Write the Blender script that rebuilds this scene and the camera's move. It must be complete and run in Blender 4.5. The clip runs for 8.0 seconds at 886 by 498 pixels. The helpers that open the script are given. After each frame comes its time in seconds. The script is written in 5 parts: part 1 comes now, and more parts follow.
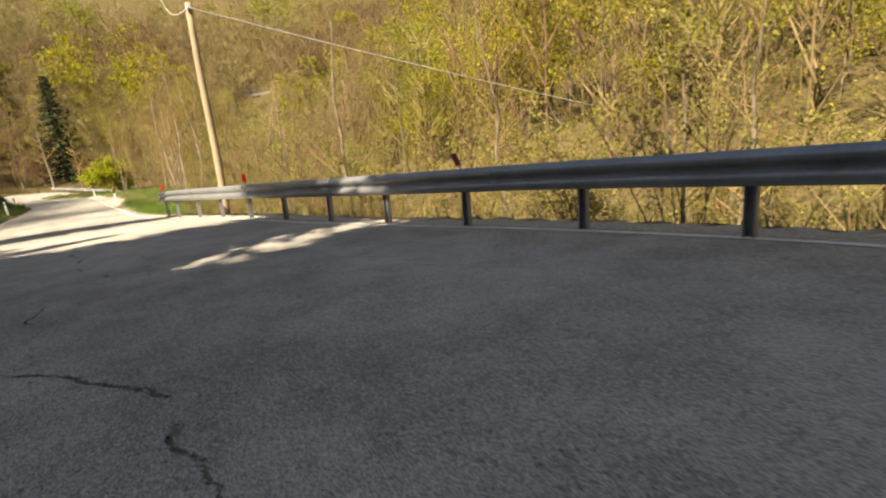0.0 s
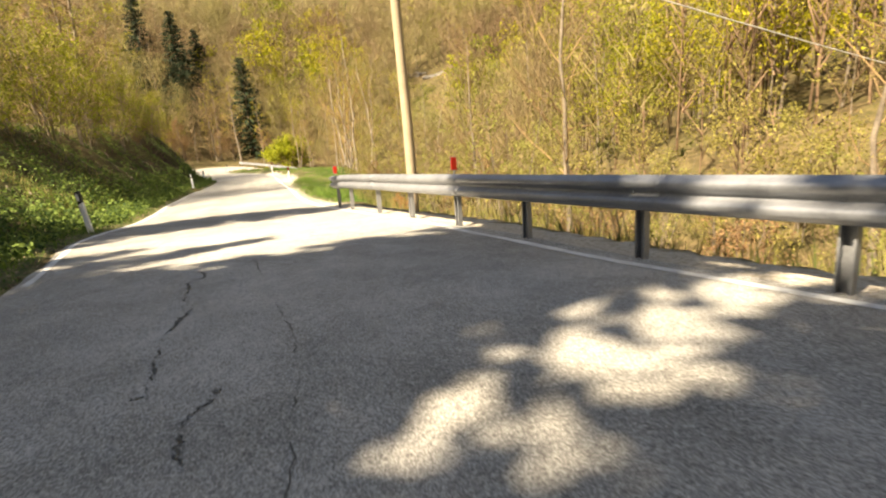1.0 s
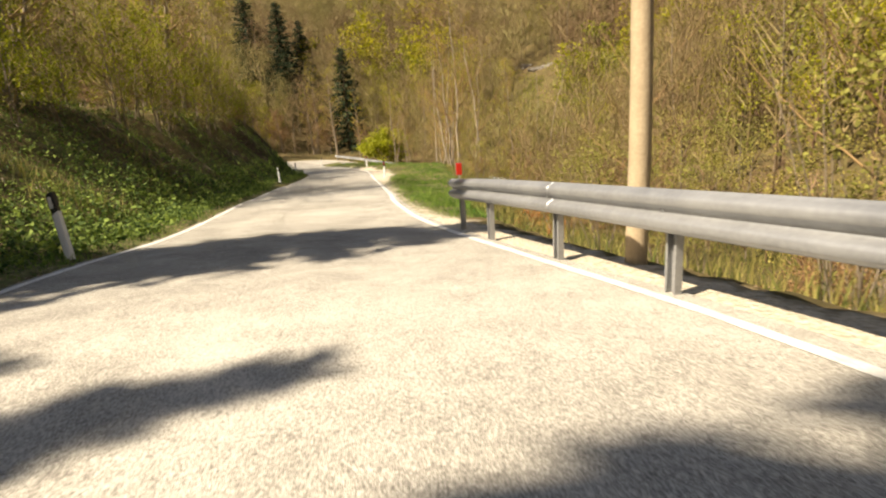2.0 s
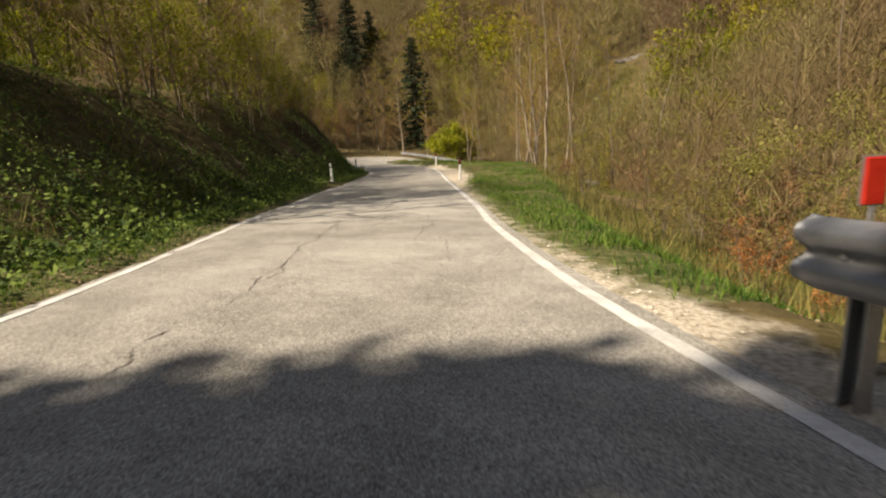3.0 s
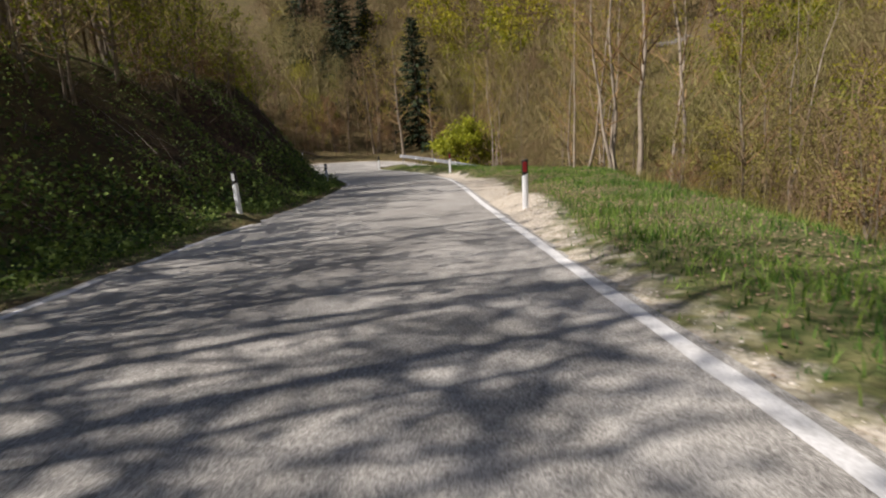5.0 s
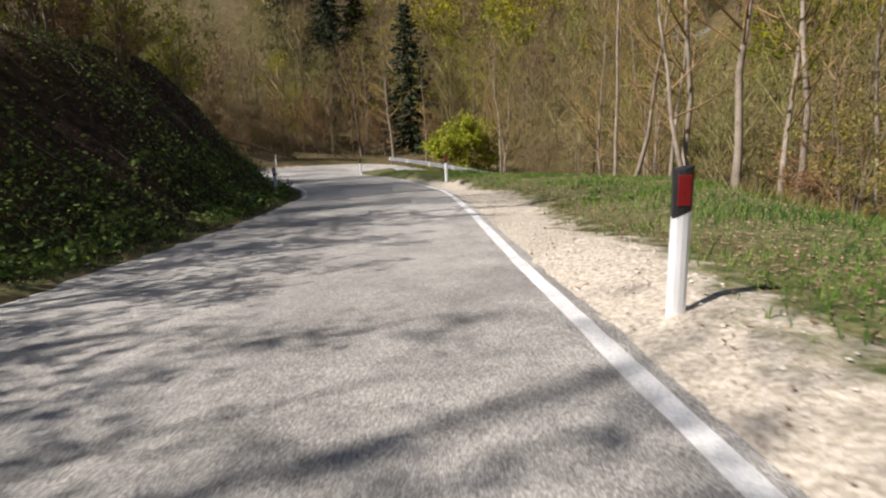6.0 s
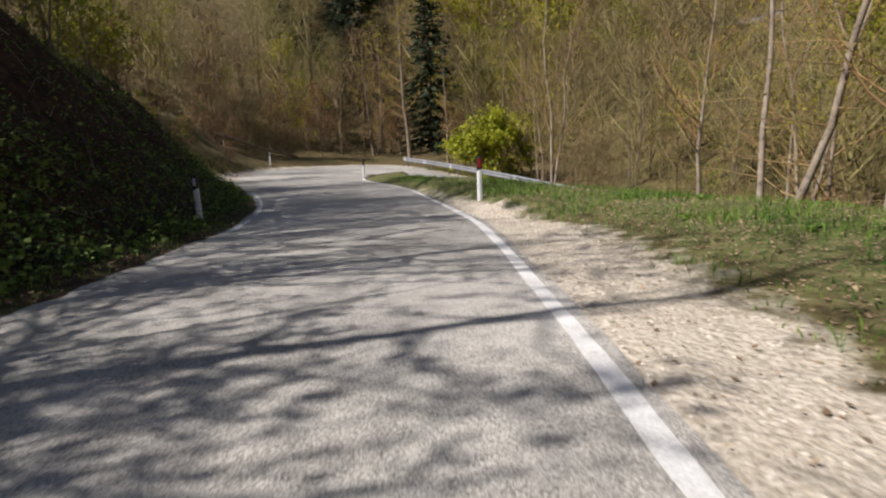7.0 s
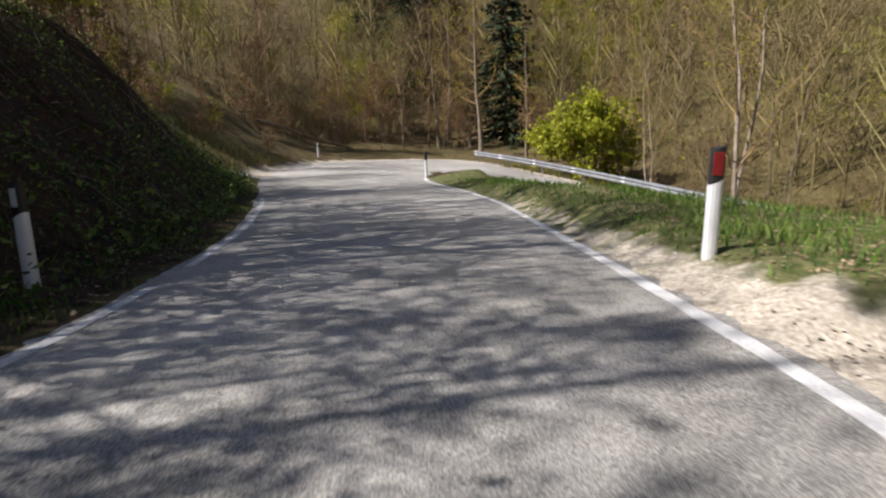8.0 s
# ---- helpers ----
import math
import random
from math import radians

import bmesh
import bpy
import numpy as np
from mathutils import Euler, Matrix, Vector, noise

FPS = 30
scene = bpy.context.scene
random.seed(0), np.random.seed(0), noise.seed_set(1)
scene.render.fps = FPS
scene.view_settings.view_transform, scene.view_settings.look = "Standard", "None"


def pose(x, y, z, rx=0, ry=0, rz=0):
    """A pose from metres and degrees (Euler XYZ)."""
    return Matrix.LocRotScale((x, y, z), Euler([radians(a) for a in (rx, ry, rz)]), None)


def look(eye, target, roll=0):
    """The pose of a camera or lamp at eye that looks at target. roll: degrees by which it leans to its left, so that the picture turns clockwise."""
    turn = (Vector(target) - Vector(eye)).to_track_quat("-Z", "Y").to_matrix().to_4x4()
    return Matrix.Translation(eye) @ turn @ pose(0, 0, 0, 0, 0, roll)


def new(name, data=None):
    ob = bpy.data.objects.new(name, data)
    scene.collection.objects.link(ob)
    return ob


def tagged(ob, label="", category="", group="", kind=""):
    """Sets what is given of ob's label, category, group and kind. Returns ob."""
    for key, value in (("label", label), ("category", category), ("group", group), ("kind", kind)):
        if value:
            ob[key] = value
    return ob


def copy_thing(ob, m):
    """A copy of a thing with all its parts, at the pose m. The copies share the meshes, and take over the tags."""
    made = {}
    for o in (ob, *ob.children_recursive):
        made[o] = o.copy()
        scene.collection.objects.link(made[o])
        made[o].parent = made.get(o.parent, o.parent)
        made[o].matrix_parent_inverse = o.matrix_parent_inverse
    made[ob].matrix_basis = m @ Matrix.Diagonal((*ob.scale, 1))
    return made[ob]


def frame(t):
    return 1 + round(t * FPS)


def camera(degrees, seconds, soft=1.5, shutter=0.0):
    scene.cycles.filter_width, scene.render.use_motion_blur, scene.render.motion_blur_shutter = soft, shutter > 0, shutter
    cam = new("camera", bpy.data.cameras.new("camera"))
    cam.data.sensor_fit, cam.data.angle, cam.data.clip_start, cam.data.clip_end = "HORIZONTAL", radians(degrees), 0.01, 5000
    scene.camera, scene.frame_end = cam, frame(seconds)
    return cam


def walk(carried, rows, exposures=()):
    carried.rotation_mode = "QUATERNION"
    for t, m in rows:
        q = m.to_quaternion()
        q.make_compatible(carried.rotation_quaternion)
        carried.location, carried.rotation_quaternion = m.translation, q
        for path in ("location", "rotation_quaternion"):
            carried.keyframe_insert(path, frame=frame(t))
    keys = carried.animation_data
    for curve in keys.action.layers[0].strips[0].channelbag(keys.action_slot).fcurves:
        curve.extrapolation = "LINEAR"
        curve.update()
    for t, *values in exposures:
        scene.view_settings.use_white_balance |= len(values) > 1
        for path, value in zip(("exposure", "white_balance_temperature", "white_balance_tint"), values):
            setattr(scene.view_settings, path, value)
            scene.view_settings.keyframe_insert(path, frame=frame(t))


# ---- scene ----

cam = camera(76.4, 8.0, soft=2.15, shutter=0.1)
PATH = [
    (0, (0.197, 2.011, 1.582), (0.139, 3.951, 1.099), -5.13),
    (0.5, (-1.089, 4.589, 1.393), (-1.458, 6.494, 0.905), -4.61),
    (1, (-2.537, 7.159, 1.212), (-3.11, 9.013, 0.728), -4.23),
    (1.5, (-4.104, 9.739, 0.99), (-4.832, 11.539, 0.511), -3.89),
    (3, (-10.139, 18.421, 0.123), (-11.195, 20.056, -0.34), -2.89),
    (3.5, (-12.407, 21.183, -0.174), (-13.504, 22.79, -0.638), -2.81),
    (4, (-14.864, 24.493, -0.454), (-15.968, 26.097, -0.913), -2.86),
    (4.5, (-17.02, 27.793, -0.75), (-18.108, 29.408, -1.205), -3.42),
    (5, (-19.246, 31.234, -1.046), (-20.31, 32.868, -1.493), -3.32),
    (6.5, (-25.645, 41.379, -1.781), (-26.696, 43.025, -2.212), -2.77),
    (7, (-28.079, 44.887, -1.964), (-29.187, 46.494, -2.399), -2.34),
    (7.5, (-30.44, 47.766, -2.177), (-31.624, 49.317, -2.616), -1.89),
    (8, (-33.235, 50.685, -2.424), (-34.513, 52.157, -2.87), -1.71),
]
EXPOSURES = [(0.0, 1.35, 8000, 10), (0.5, 1.7, 8000, 10), (1.0, 1.8, 8000, 10), (1.7, 1.5, 7900, 10), (2.2, 0.9, 7700, 11), (2.8, 0.5, 7500, 12), (3.5, 0.6, 7200, 13), (4.2, 0.22, 6700, 15), (4.6, 0.14, 6450, 15), (5.0, 0.38, 6200, 16), (6.4, 0.52, 6100, 16), (7.2, 0.35, 6100, 16), (8.0, 0.55, 6000, 16)]
walk(cam, [(t, look(eye, target, roll)) for t, eye, target, roll in PATH], EXPOSURES)

# ---- world and sun ----
SUN_AZ, SUN_EL = radians(56.0), radians(46.0)      # the way in which shadows fall, from +x; height
DOWN = Vector((math.cos(SUN_AZ) * math.cos(SUN_EL), math.sin(SUN_AZ) * math.cos(SUN_EL), -math.sin(SUN_EL)))
world = bpy.data.worlds.new("sky")
scene.world = world
world.use_nodes = True
sky = world.node_tree.nodes.new("ShaderNodeTexSky")
sky.sky_type, sky.sun_disc, sky.sun_elevation = "NISHITA", False, SUN_EL
sky.sun_rotation = math.atan2(-DOWN.x, -DOWN.y)
world.node_tree.nodes["Background"].inputs["Strength"].default_value = 0.05
world.node_tree.links.new(sky.outputs["Color"], world.node_tree.nodes["Background"].inputs["Color"])
sun = new("sun", bpy.data.lights.new("sun", "SUN"))
sun.data.energy, sun.data.angle, sun.data.color = 5.0, radians(0.45), (1.0, 0.93, 0.82)
sun.matrix_world = look((0, 0, 60), Vector((0, 0, 60)) + DOWN)


# ---- materials ----
def material(name, low, high, scale=4.0, rough=0.85, bump=0.0, bump_scale=60.0, fine=0.25, metal=0.0, spread=0.0,
             glow_through=0.0, tint_attr="", second=None, coords="Object"):
    """A surface whose colour goes from low to high by two scales of noise; spread: how far single pieces differ."""
    m = bpy.data.materials.new(name)
    m.use_nodes = True
    nt = m.node_tree
    n, link = nt.nodes, nt.links.new
    b = n["Principled BSDF"]
    b.inputs["Roughness"].default_value, b.inputs["Metallic"].default_value = rough, metal
    b.inputs["Specular IOR Level"].default_value = 0.35
    co = n.new("ShaderNodeTexCoord")
    big, small = n.new("ShaderNodeTexNoise"), n.new("ShaderNodeTexNoise")
    big.inputs["Scale"].default_value, small.inputs["Scale"].default_value = scale, scale * 14
    big.inputs["Detail"].default_value, small.inputs["Detail"].default_value = 5, 3
    for t in (big, small):
        link(co.outputs[coords], t.inputs["Vector"])
    mix = n.new("ShaderNodeMix")
    mix.data_type = "FLOAT"
    mix.inputs[0].default_value = fine
    link(big.outputs["Fac"], mix.inputs[2])
    link(small.outputs["Fac"], mix.inputs[3])
    ramp = n.new("ShaderNodeValToRGB")
    ramp.color_ramp.elements[0].position, ramp.color_ramp.elements[1].position = 0.32, 0.68
    ramp.color_ramp.elements[0].color, ramp.color_ramp.elements[1].color = (*low, 1), (*high, 1)
    value = mix.outputs[0]
    if spread:
        geo = n.new("ShaderNodeNewGeometry")
        add = n.new("ShaderNodeMath")
        add.operation = "MULTIPLY_ADD"
        link(geo.outputs["Random Per Island"], add.inputs[0])
        add.inputs[1].default_value = spread
        off = n.new("ShaderNodeMath")
        off.operation = "SUBTRACT"
        link(value, off.inputs[0])
        off.inputs[1].default_value = spread / 2
        link(off.outputs[0], add.inputs[2])
        value = add.outputs[0]
    link(value, ramp.inputs["Fac"])
    colour = ramp.outputs["Color"]
    if tint_attr:
        at = n.new("ShaderNodeAttribute")
        at.attribute_name = tint_attr
        ramp2 = n.new("ShaderNodeValToRGB")
        ramp2.color_ramp.elements[0].position, ramp2.color_ramp.elements[1].position = 0.32, 0.68
        ramp2.color_ramp.elements[0].color, ramp2.color_ramp.elements[1].color = (*second[0], 1), (*second[1], 1)
        link(value, ramp2.inputs["Fac"])
        cm = n.new("ShaderNodeMix")
        cm.data_type = "RGBA"
        link(at.outputs["Fac"], cm.inputs[0])
        link(colour, cm.inputs[6])
        link(ramp2.outputs["Color"], cm.inputs[7])
        colour = cm.outputs[2]
    link(colour, b.inputs["Base Color"])
    if bump:
        bn = n.new("ShaderNodeTexNoise")
        bn.inputs["Scale"].default_value, bn.inputs["Detail"].default_value = bump_scale, 4
        link(co.outputs[coords], bn.inputs["Vector"])
        bp = n.new("ShaderNodeBump")
        bp.inputs["Strength"].default_value, bp.inputs["Distance"].default_value = bump, 0.02
        link(bn.outputs["Fac"], bp.inputs["Height"])
        link(bp.outputs["Normal"], b.inputs["Normal"])
    if glow_through:
        tr = n.new("ShaderNodeBsdfTranslucent")
        link(colour, tr.inputs["Color"])
        ms = n.new("ShaderNodeMixShader")
        ms.inputs[0].default_value = glow_through
        link(b.outputs["BSDF"], ms.inputs[1])
        link(tr.outputs["BSDF"], ms.inputs[2])
        link(ms.outputs["Shader"], n["Material Output"].inputs["Surface"])
    return m


def asphalt_material():
    """Old pale asphalt: broad stains, hand-sized mottling and a speckle of light and dark chippings."""
    m = bpy.data.materials.new("old_asphalt")
    m.use_nodes = True
    n, link = m.node_tree.nodes, m.node_tree.links.new
    b = n["Principled BSDF"]
    b.inputs["Roughness"].default_value, b.inputs["Specular IOR Level"].default_value = 0.88, 0.3
    co = n.new("ShaderNodeTexCoord")
    value = None
    for scale, detail, share in ((0.22, 4, 0.5), (1.7, 5, 0.3), (9.0, 4, 0.16), (48.0, 3, 0.6), (105.0, 2, 1.25)):
        t = n.new("ShaderNodeTexNoise")
        t.inputs["Scale"].default_value, t.inputs["Detail"].default_value = scale, detail
        link(co.outputs["Object"], t.inputs["Vector"])
        ma = n.new("ShaderNodeMath")
        ma.operation = "MULTIPLY_ADD"
        link(t.outputs["Fac"], ma.inputs[0])
        ma.inputs[1].default_value = share
        if value is None:
            ma.inputs[2].default_value = 0.5 - (0.5 + 0.3 + 0.16 + 0.6 + 1.25) / 2
        else:
            link(value, ma.inputs[2])
        value = ma.outputs[0]
    ramp = n.new("ShaderNodeValToRGB")
    e = ramp.color_ramp.elements
    e[0].position, e[1].position = 0.27, 0.73
    e[0].color, e[1].color = (0.14, 0.13, 0.115, 1), (0.62, 0.59, 0.53, 1)
    mid = e.new(0.5)
    mid.color = (0.35, 0.33, 0.29, 1)
    link(value, ramp.inputs["Fac"])
    link(ramp.outputs["Color"], b.inputs["Base Color"])
    bp = n.new("ShaderNodeBump")
    bp.inputs["Strength"].default_value, bp.inputs["Distance"].default_value = 0.5, 0.006
    v = n.new("ShaderNodeTexVoronoi")
    v.inputs["Scale"].default_value = 130.0
    link(co.outputs["Object"], v.inputs["Vector"])
    link(v.outputs["Distance"], bp.inputs["Height"])
    link(bp.outputs["Normal"], b.inputs["Normal"])
    return m


M_ASPHALT = asphalt_material()
M_LINE = material("worn_line_paint", (0.46, 0.45, 0.42), (0.88, 0.87, 0.84), 3.5, 0.75, 0.2, 120.0, 0.5)
M_CRACK = material("crack_dirt", (0.05, 0.045, 0.038), (0.2, 0.185, 0.155), 14.0, 0.95)
M_STEEL = material("galvanised_steel", (0.24, 0.25, 0.265), (0.4, 0.41, 0.425), 1.6, 0.48, 0.08, 40.0, 0.3, 0.6)
M_POST = material("weathered_steel", (0.26, 0.265, 0.27), (0.42, 0.425, 0.43), 3.0, 0.55, 0.2, 60.0, 0.4, 0.5)
M_RED = material("red_reflector", (0.5, 0.02, 0.015), (0.62, 0.04, 0.02), 20.0, 0.3)
M_DARKRED = material("dark_red_reflector", (0.16, 0.01, 0.012), (0.25, 0.015, 0.015), 20.0, 0.35)
M_BLACK = material("black_plastic", (0.015, 0.015, 0.016), (0.035, 0.035, 0.035), 9.0, 0.5)
M_WHITE = material("white_plastic", (0.76, 0.77, 0.78), (0.88, 0.89, 0.89), 5.0, 0.45, 0.05, 40.0, 0.4)
M_GLASS = material("pale_reflector", (0.5, 0.52, 0.52), (0.75, 0.76, 0.74), 40.0, 0.25)
M_POLE = material("weathered_wood_pole", (0.3, 0.23, 0.15), (0.46, 0.37, 0.25), 2.5, 0.85, 0.3, 30.0, 0.4)
M_CABLE = material("pale_cable", (0.5, 0.48, 0.44), (0.62, 0.6, 0.55), 3.0, 0.6)
M_BARK = material("grey_bark", (0.09, 0.07, 0.048), (0.32, 0.26, 0.19), 2.5, 0.95, 0.4, 25.0, 0.4)
M_TWIG = material("brown_twigs", (0.15, 0.08, 0.035), (0.34, 0.21, 0.095), 1.5, 0.95, spread=0.5, tint_attr="tint", second=((0.18, 0.135, 0.06), (0.4, 0.31, 0.15)))
M_PALE = material("pale_bark", (0.13, 0.1, 0.07), (0.46, 0.39, 0.3), 2.2, 0.95, 0.4, 25.0, 0.45)
M_FUZZ = material("twig_haze", (0.11, 0.068, 0.037), (0.27, 0.175, 0.105), 1.2, 0.95, spread=0.6, glow_through=0.2, tint_attr="tint", second=((0.15, 0.13, 0.045), (0.34, 0.3, 0.12)))
M_LEAF = material("spring_leaves", (0.22, 0.2, 0.008), (0.46, 0.41, 0.022), 0.6, 0.7, spread=0.6, glow_through=0.45, tint_attr="tint", second=((0.11, 0.15, 0.01), (0.3, 0.33, 0.025)))
M_DRY = material("dry_leaves", (0.17, 0.09, 0.04), (0.35, 0.21, 0.1), 1.0, 0.85, spread=0.7, glow_through=0.25, tint_attr="tint", second=((0.16, 0.105, 0.055), (0.34, 0.23, 0.12)))
M_NEEDLE = material("spruce_needles", (0.01, 0.02, 0.008), (0.035, 0.055, 0.018), 0.8, 0.8, spread=0.6, glow_through=0.1)
M_GRASS = material("grass_blades", (0.045, 0.12, 0.014), (0.21, 0.31, 0.05), 0.5, 0.7, spread=0.5, glow_through=0.3)
M_HERB = material("bank_herbs", (0.045, 0.085, 0.016), (0.22, 0.3, 0.06), 0.6, 0.8, spread=0.7, glow_through=0.3)
M_BUD = material("olive_buds", (0.19, 0.155, 0.035), (0.4, 0.345, 0.09), 0.6, 0.75, spread=0.6, glow_through=0.4, tint_attr="tint", second=((0.16, 0.165, 0.03), (0.34, 0.35, 0.08)))
M_FRESH = material("fresh_leaves", (0.22, 0.25, 0.015), (0.46, 0.47, 0.035), 0.8, 0.65, spread=0.6, glow_through=0.45)
M_ORANGE = material("orange_leaves", (0.3, 0.1, 0.02), (0.55, 0.25, 0.08), 1.0, 0.8, spread=0.7, glow_through=0.3)
M_STRAW = material("dry_stalks", (0.08, 0.1, 0.02), (0.3, 0.26, 0.08), 0.5, 0.85, spread=0.9, glow_through=0.25)
M_LITTER = material("leaf_litter", (0.16, 0.1, 0.055), (0.42, 0.3, 0.19), 1.2, 0.85, spread=0.8, glow_through=0.1)
M_STONE = material("pale_stones", (0.36, 0.31, 0.24), (0.66, 0.6, 0.5), 3.0, 0.9, 0.3, 30.0, 0.4, spread=0.6)
M_ROCK = material("grey_limestone", (0.1, 0.09, 0.075), (0.26, 0.235, 0.2), 0.7, 0.95, 0.6, 4.0, 0.5)
M_LOG = material("dead_wood", (0.1, 0.075, 0.05), (0.3, 0.24, 0.17), 3.0, 0.95, 0.4, 20.0)


def ground_material():
    """Forest floor, with grass and pale gravel where the two weights of the sheet say so."""
    m = bpy.data.materials.new("ground_cover")
    m.use_nodes = True
    nt = m.node_tree
    n, link = nt.nodes, nt.links.new
    b = n["Principled BSDF"]
    b.inputs["Roughness"].default_value = 0.95
    b.inputs["Specular IOR Level"].default_value = 0.2
    co = n.new("ShaderNodeTexCoord")

    def noisy(scale, a, c, detail=6):
        t = n.new("ShaderNodeTexNoise")
        t.inputs["Scale"].default_value, t.inputs["Detail"].default_value = scale, detail
        link(co.outputs["Object"], t.inputs["Vector"])
        r = n.new("ShaderNodeValToRGB")
        r.color_ramp.elements[0].position, r.color_ramp.elements[1].position = 0.35, 0.65
        r.color_ramp.elements[0].color, r.color_ramp.elements[1].color = (*a, 1), (*c, 1)
        link(t.outputs["Fac"], r.inputs["Fac"])
        return r.outputs["Color"], t.outputs["Fac"]

    floor, fine = noisy(3.2, (0.06, 0.037, 0.02), (0.2, 0.128, 0.07))
    moss, _ = noisy(1.1, (0.045, 0.05, 0.014), (0.13, 0.12, 0.038))
    grass, _ = noisy(6.0, (0.055, 0.075, 0.02), (0.17, 0.16, 0.065))
    gravel, _ = noisy(22.0, (0.37, 0.315, 0.235), (0.62, 0.555, 0.45))
    _, patch = noisy(0.35, (0, 0, 0), (1, 1, 1))
    # dark soil, with the bank's shade put into its near-black colour
    earth_shade, _ = noisy(5.0, (0.022, 0.013, 0.008), (0.075, 0.042, 0.024))
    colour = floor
    for name, other in (("", moss), ("grass", grass), ("gravel", gravel), ("earth_shade", earth_shade)):
        mix = n.new("ShaderNodeMix")
        mix.data_type = "RGBA"
        if name:
            at = n.new("ShaderNodeAttribute")
            at.attribute_name = name
            # ragged borders: the weight is pushed by the fine noise
            ma = n.new("ShaderNodeMath")
            ma.operation = "MULTIPLY_ADD"
            link(fine, ma.inputs[0])
            ma.inputs[1].default_value = 0.9
            link(at.outputs["Fac"], ma.inputs[2])
            mr = n.new("ShaderNodeMapRange")
            mr.inputs[1].default_value, mr.inputs[2].default_value = 0.8, 1.1
            link(ma.outputs[0], mr.inputs[0])
            link(mr.outputs[0], mix.inputs[0])
        else:
            link(patch, mix.inputs[0])
        link(colour, mix.inputs[6])
        link(other, mix.inputs[7])
        colour = mix.outputs[2]
    link(colour, b.inputs["Base Color"])
    bp = n.new("ShaderNodeBump")
    bp.inputs["Strength"].default_value, bp.inputs["Distance"].default_value = 0.7, 0.06
    t = n.new("ShaderNodeTexNoise")
    t.inputs["Scale"].default_value, t.inputs["Detail"].default_value = 14.0, 6
    link(co.outputs["Object"], t.inputs["Vector"])
    link(t.outputs["Fac"], bp.inputs["Height"])
    link(bp.outputs["Normal"], b.inputs["Normal"])
    return m


M_GROUND = ground_material()


# ---- mesh helpers ----
def mesh_of(name, verts, faces, mats, index=None, tint=None, smooth=False):
    """A mesh from arrays of corners and of triangles or quads (rows ending in -1 are triangles)."""
    verts, faces = np.asarray(verts, np.float32), np.asarray(faces, np.int32)
    me = bpy.data.meshes.new(name)
    if faces.shape[1] == 4:
        keep = faces >= 0
        loops, sizes = faces[keep], keep.sum(1)
    else:
        loops, sizes = faces.ravel(), np.full(len(faces), 3)
    me.vertices.add(len(verts))
    me.vertices.foreach_set("co", verts.ravel())
    me.loops.add(len(loops))
    me.loops.foreach_set("vertex_index", loops.astype(np.int32))
    me.polygons.add(len(faces))
    me.polygons.foreach_set("loop_start", np.r_[0, np.cumsum(sizes)[:-1]].astype(np.int32))
    for mt in mats if isinstance(mats, (list, tuple)) else [mats]:
        me.materials.append(mt)
    if index is not None:
        me.polygons.foreach_set("material_index", np.asarray(index, np.int32))
    if smooth:
        me.polygons.foreach_set("use_smooth", np.ones(len(faces), bool))
    if tint is not None:
        me.attributes.new("tint", "FLOAT", "POINT").data.foreach_set("value", np.asarray(tint, np.float32))
    me.update()
    return me


def part(name, bm, mat, parent=None, label=""):
    """Links a bmesh as one mesh object under a thing or under a part."""
    me = bpy.data.meshes.new(name)
    bm.to_mesh(me)
    bm.free()
    me.materials.append(mat)
    ob = new(name, me)
    ob.parent = parent
    return tagged(ob, label) if label else ob


def part_of(name, verts, faces, mat, parent=None, label="", **more):
    ob = new(name, mesh_of(name, verts, faces, mat, **more))
    ob.parent = parent
    return tagged(ob, label) if label else ob


def catmull(points, per=10):
    """A smooth line through points of any width."""
    p = np.asarray(points, float)
    p = np.vstack([2 * p[0] - p[1], p, 2 * p[-1] - p[-2]])
    out = []
    for i in range(1, len(p) - 2):
        for u in np.arange(per) / per:
            a, b, c, d = p[i - 1:i + 3]
            out.append(0.5 * (2 * b + (c - a) * u + (2 * a - 5 * b + 4 * c - d) * u * u + (3 * b - a - 3 * c + d) * u ** 3))
    return np.array(out + [p[-2]])


def tube(points, radii, sides=6):
    """Corners and quads of a tapered tube along points."""
    p, r = np.asarray(points, float), np.asarray(radii, float)
    t = np.gradient(p, axis=0)
    t /= np.linalg.norm(t, axis=1)[:, None] + 1e-9
    side = np.cross(t, (0.31, 0.17, 0.93))
    bad = np.linalg.norm(side, axis=1) < 0.05
    side[bad] = np.cross(t[bad], (1, 0, 0))
    side /= np.linalg.norm(side, axis=1)[:, None]
    up = np.cross(side, t)
    a = np.arange(sides) * 2 * np.pi / sides
    v = p[:, None] + r[:, None, None] * (np.cos(a)[None, :, None] * side[:, None] + np.sin(a)[None, :, None] * up[:, None])
    k, j = np.meshgrid(np.arange(len(p) - 1), np.arange(sides), indexing="ij")
    j2 = (j + 1) % sides
    f = np.stack([k * sides + j, k * sides + j2, (k + 1) * sides + j2, (k + 1) * sides + j], -1).reshape(-1, 4)
    return v.reshape(-1, 3), f


def joined(pieces):
    """Joins (corners, faces) pairs into one."""
    v, f, n = [], [], 0
    for a, b in pieces:
        b = np.asarray(b)
        if b.shape[1] == 3:
            b = np.c_[b, np.full(len(b), -1)]
        v.append(a)
        f.append(np.where(b >= 0, b + n, -1))
        n += len(a)
    return np.vstack(v), np.vstack(f)


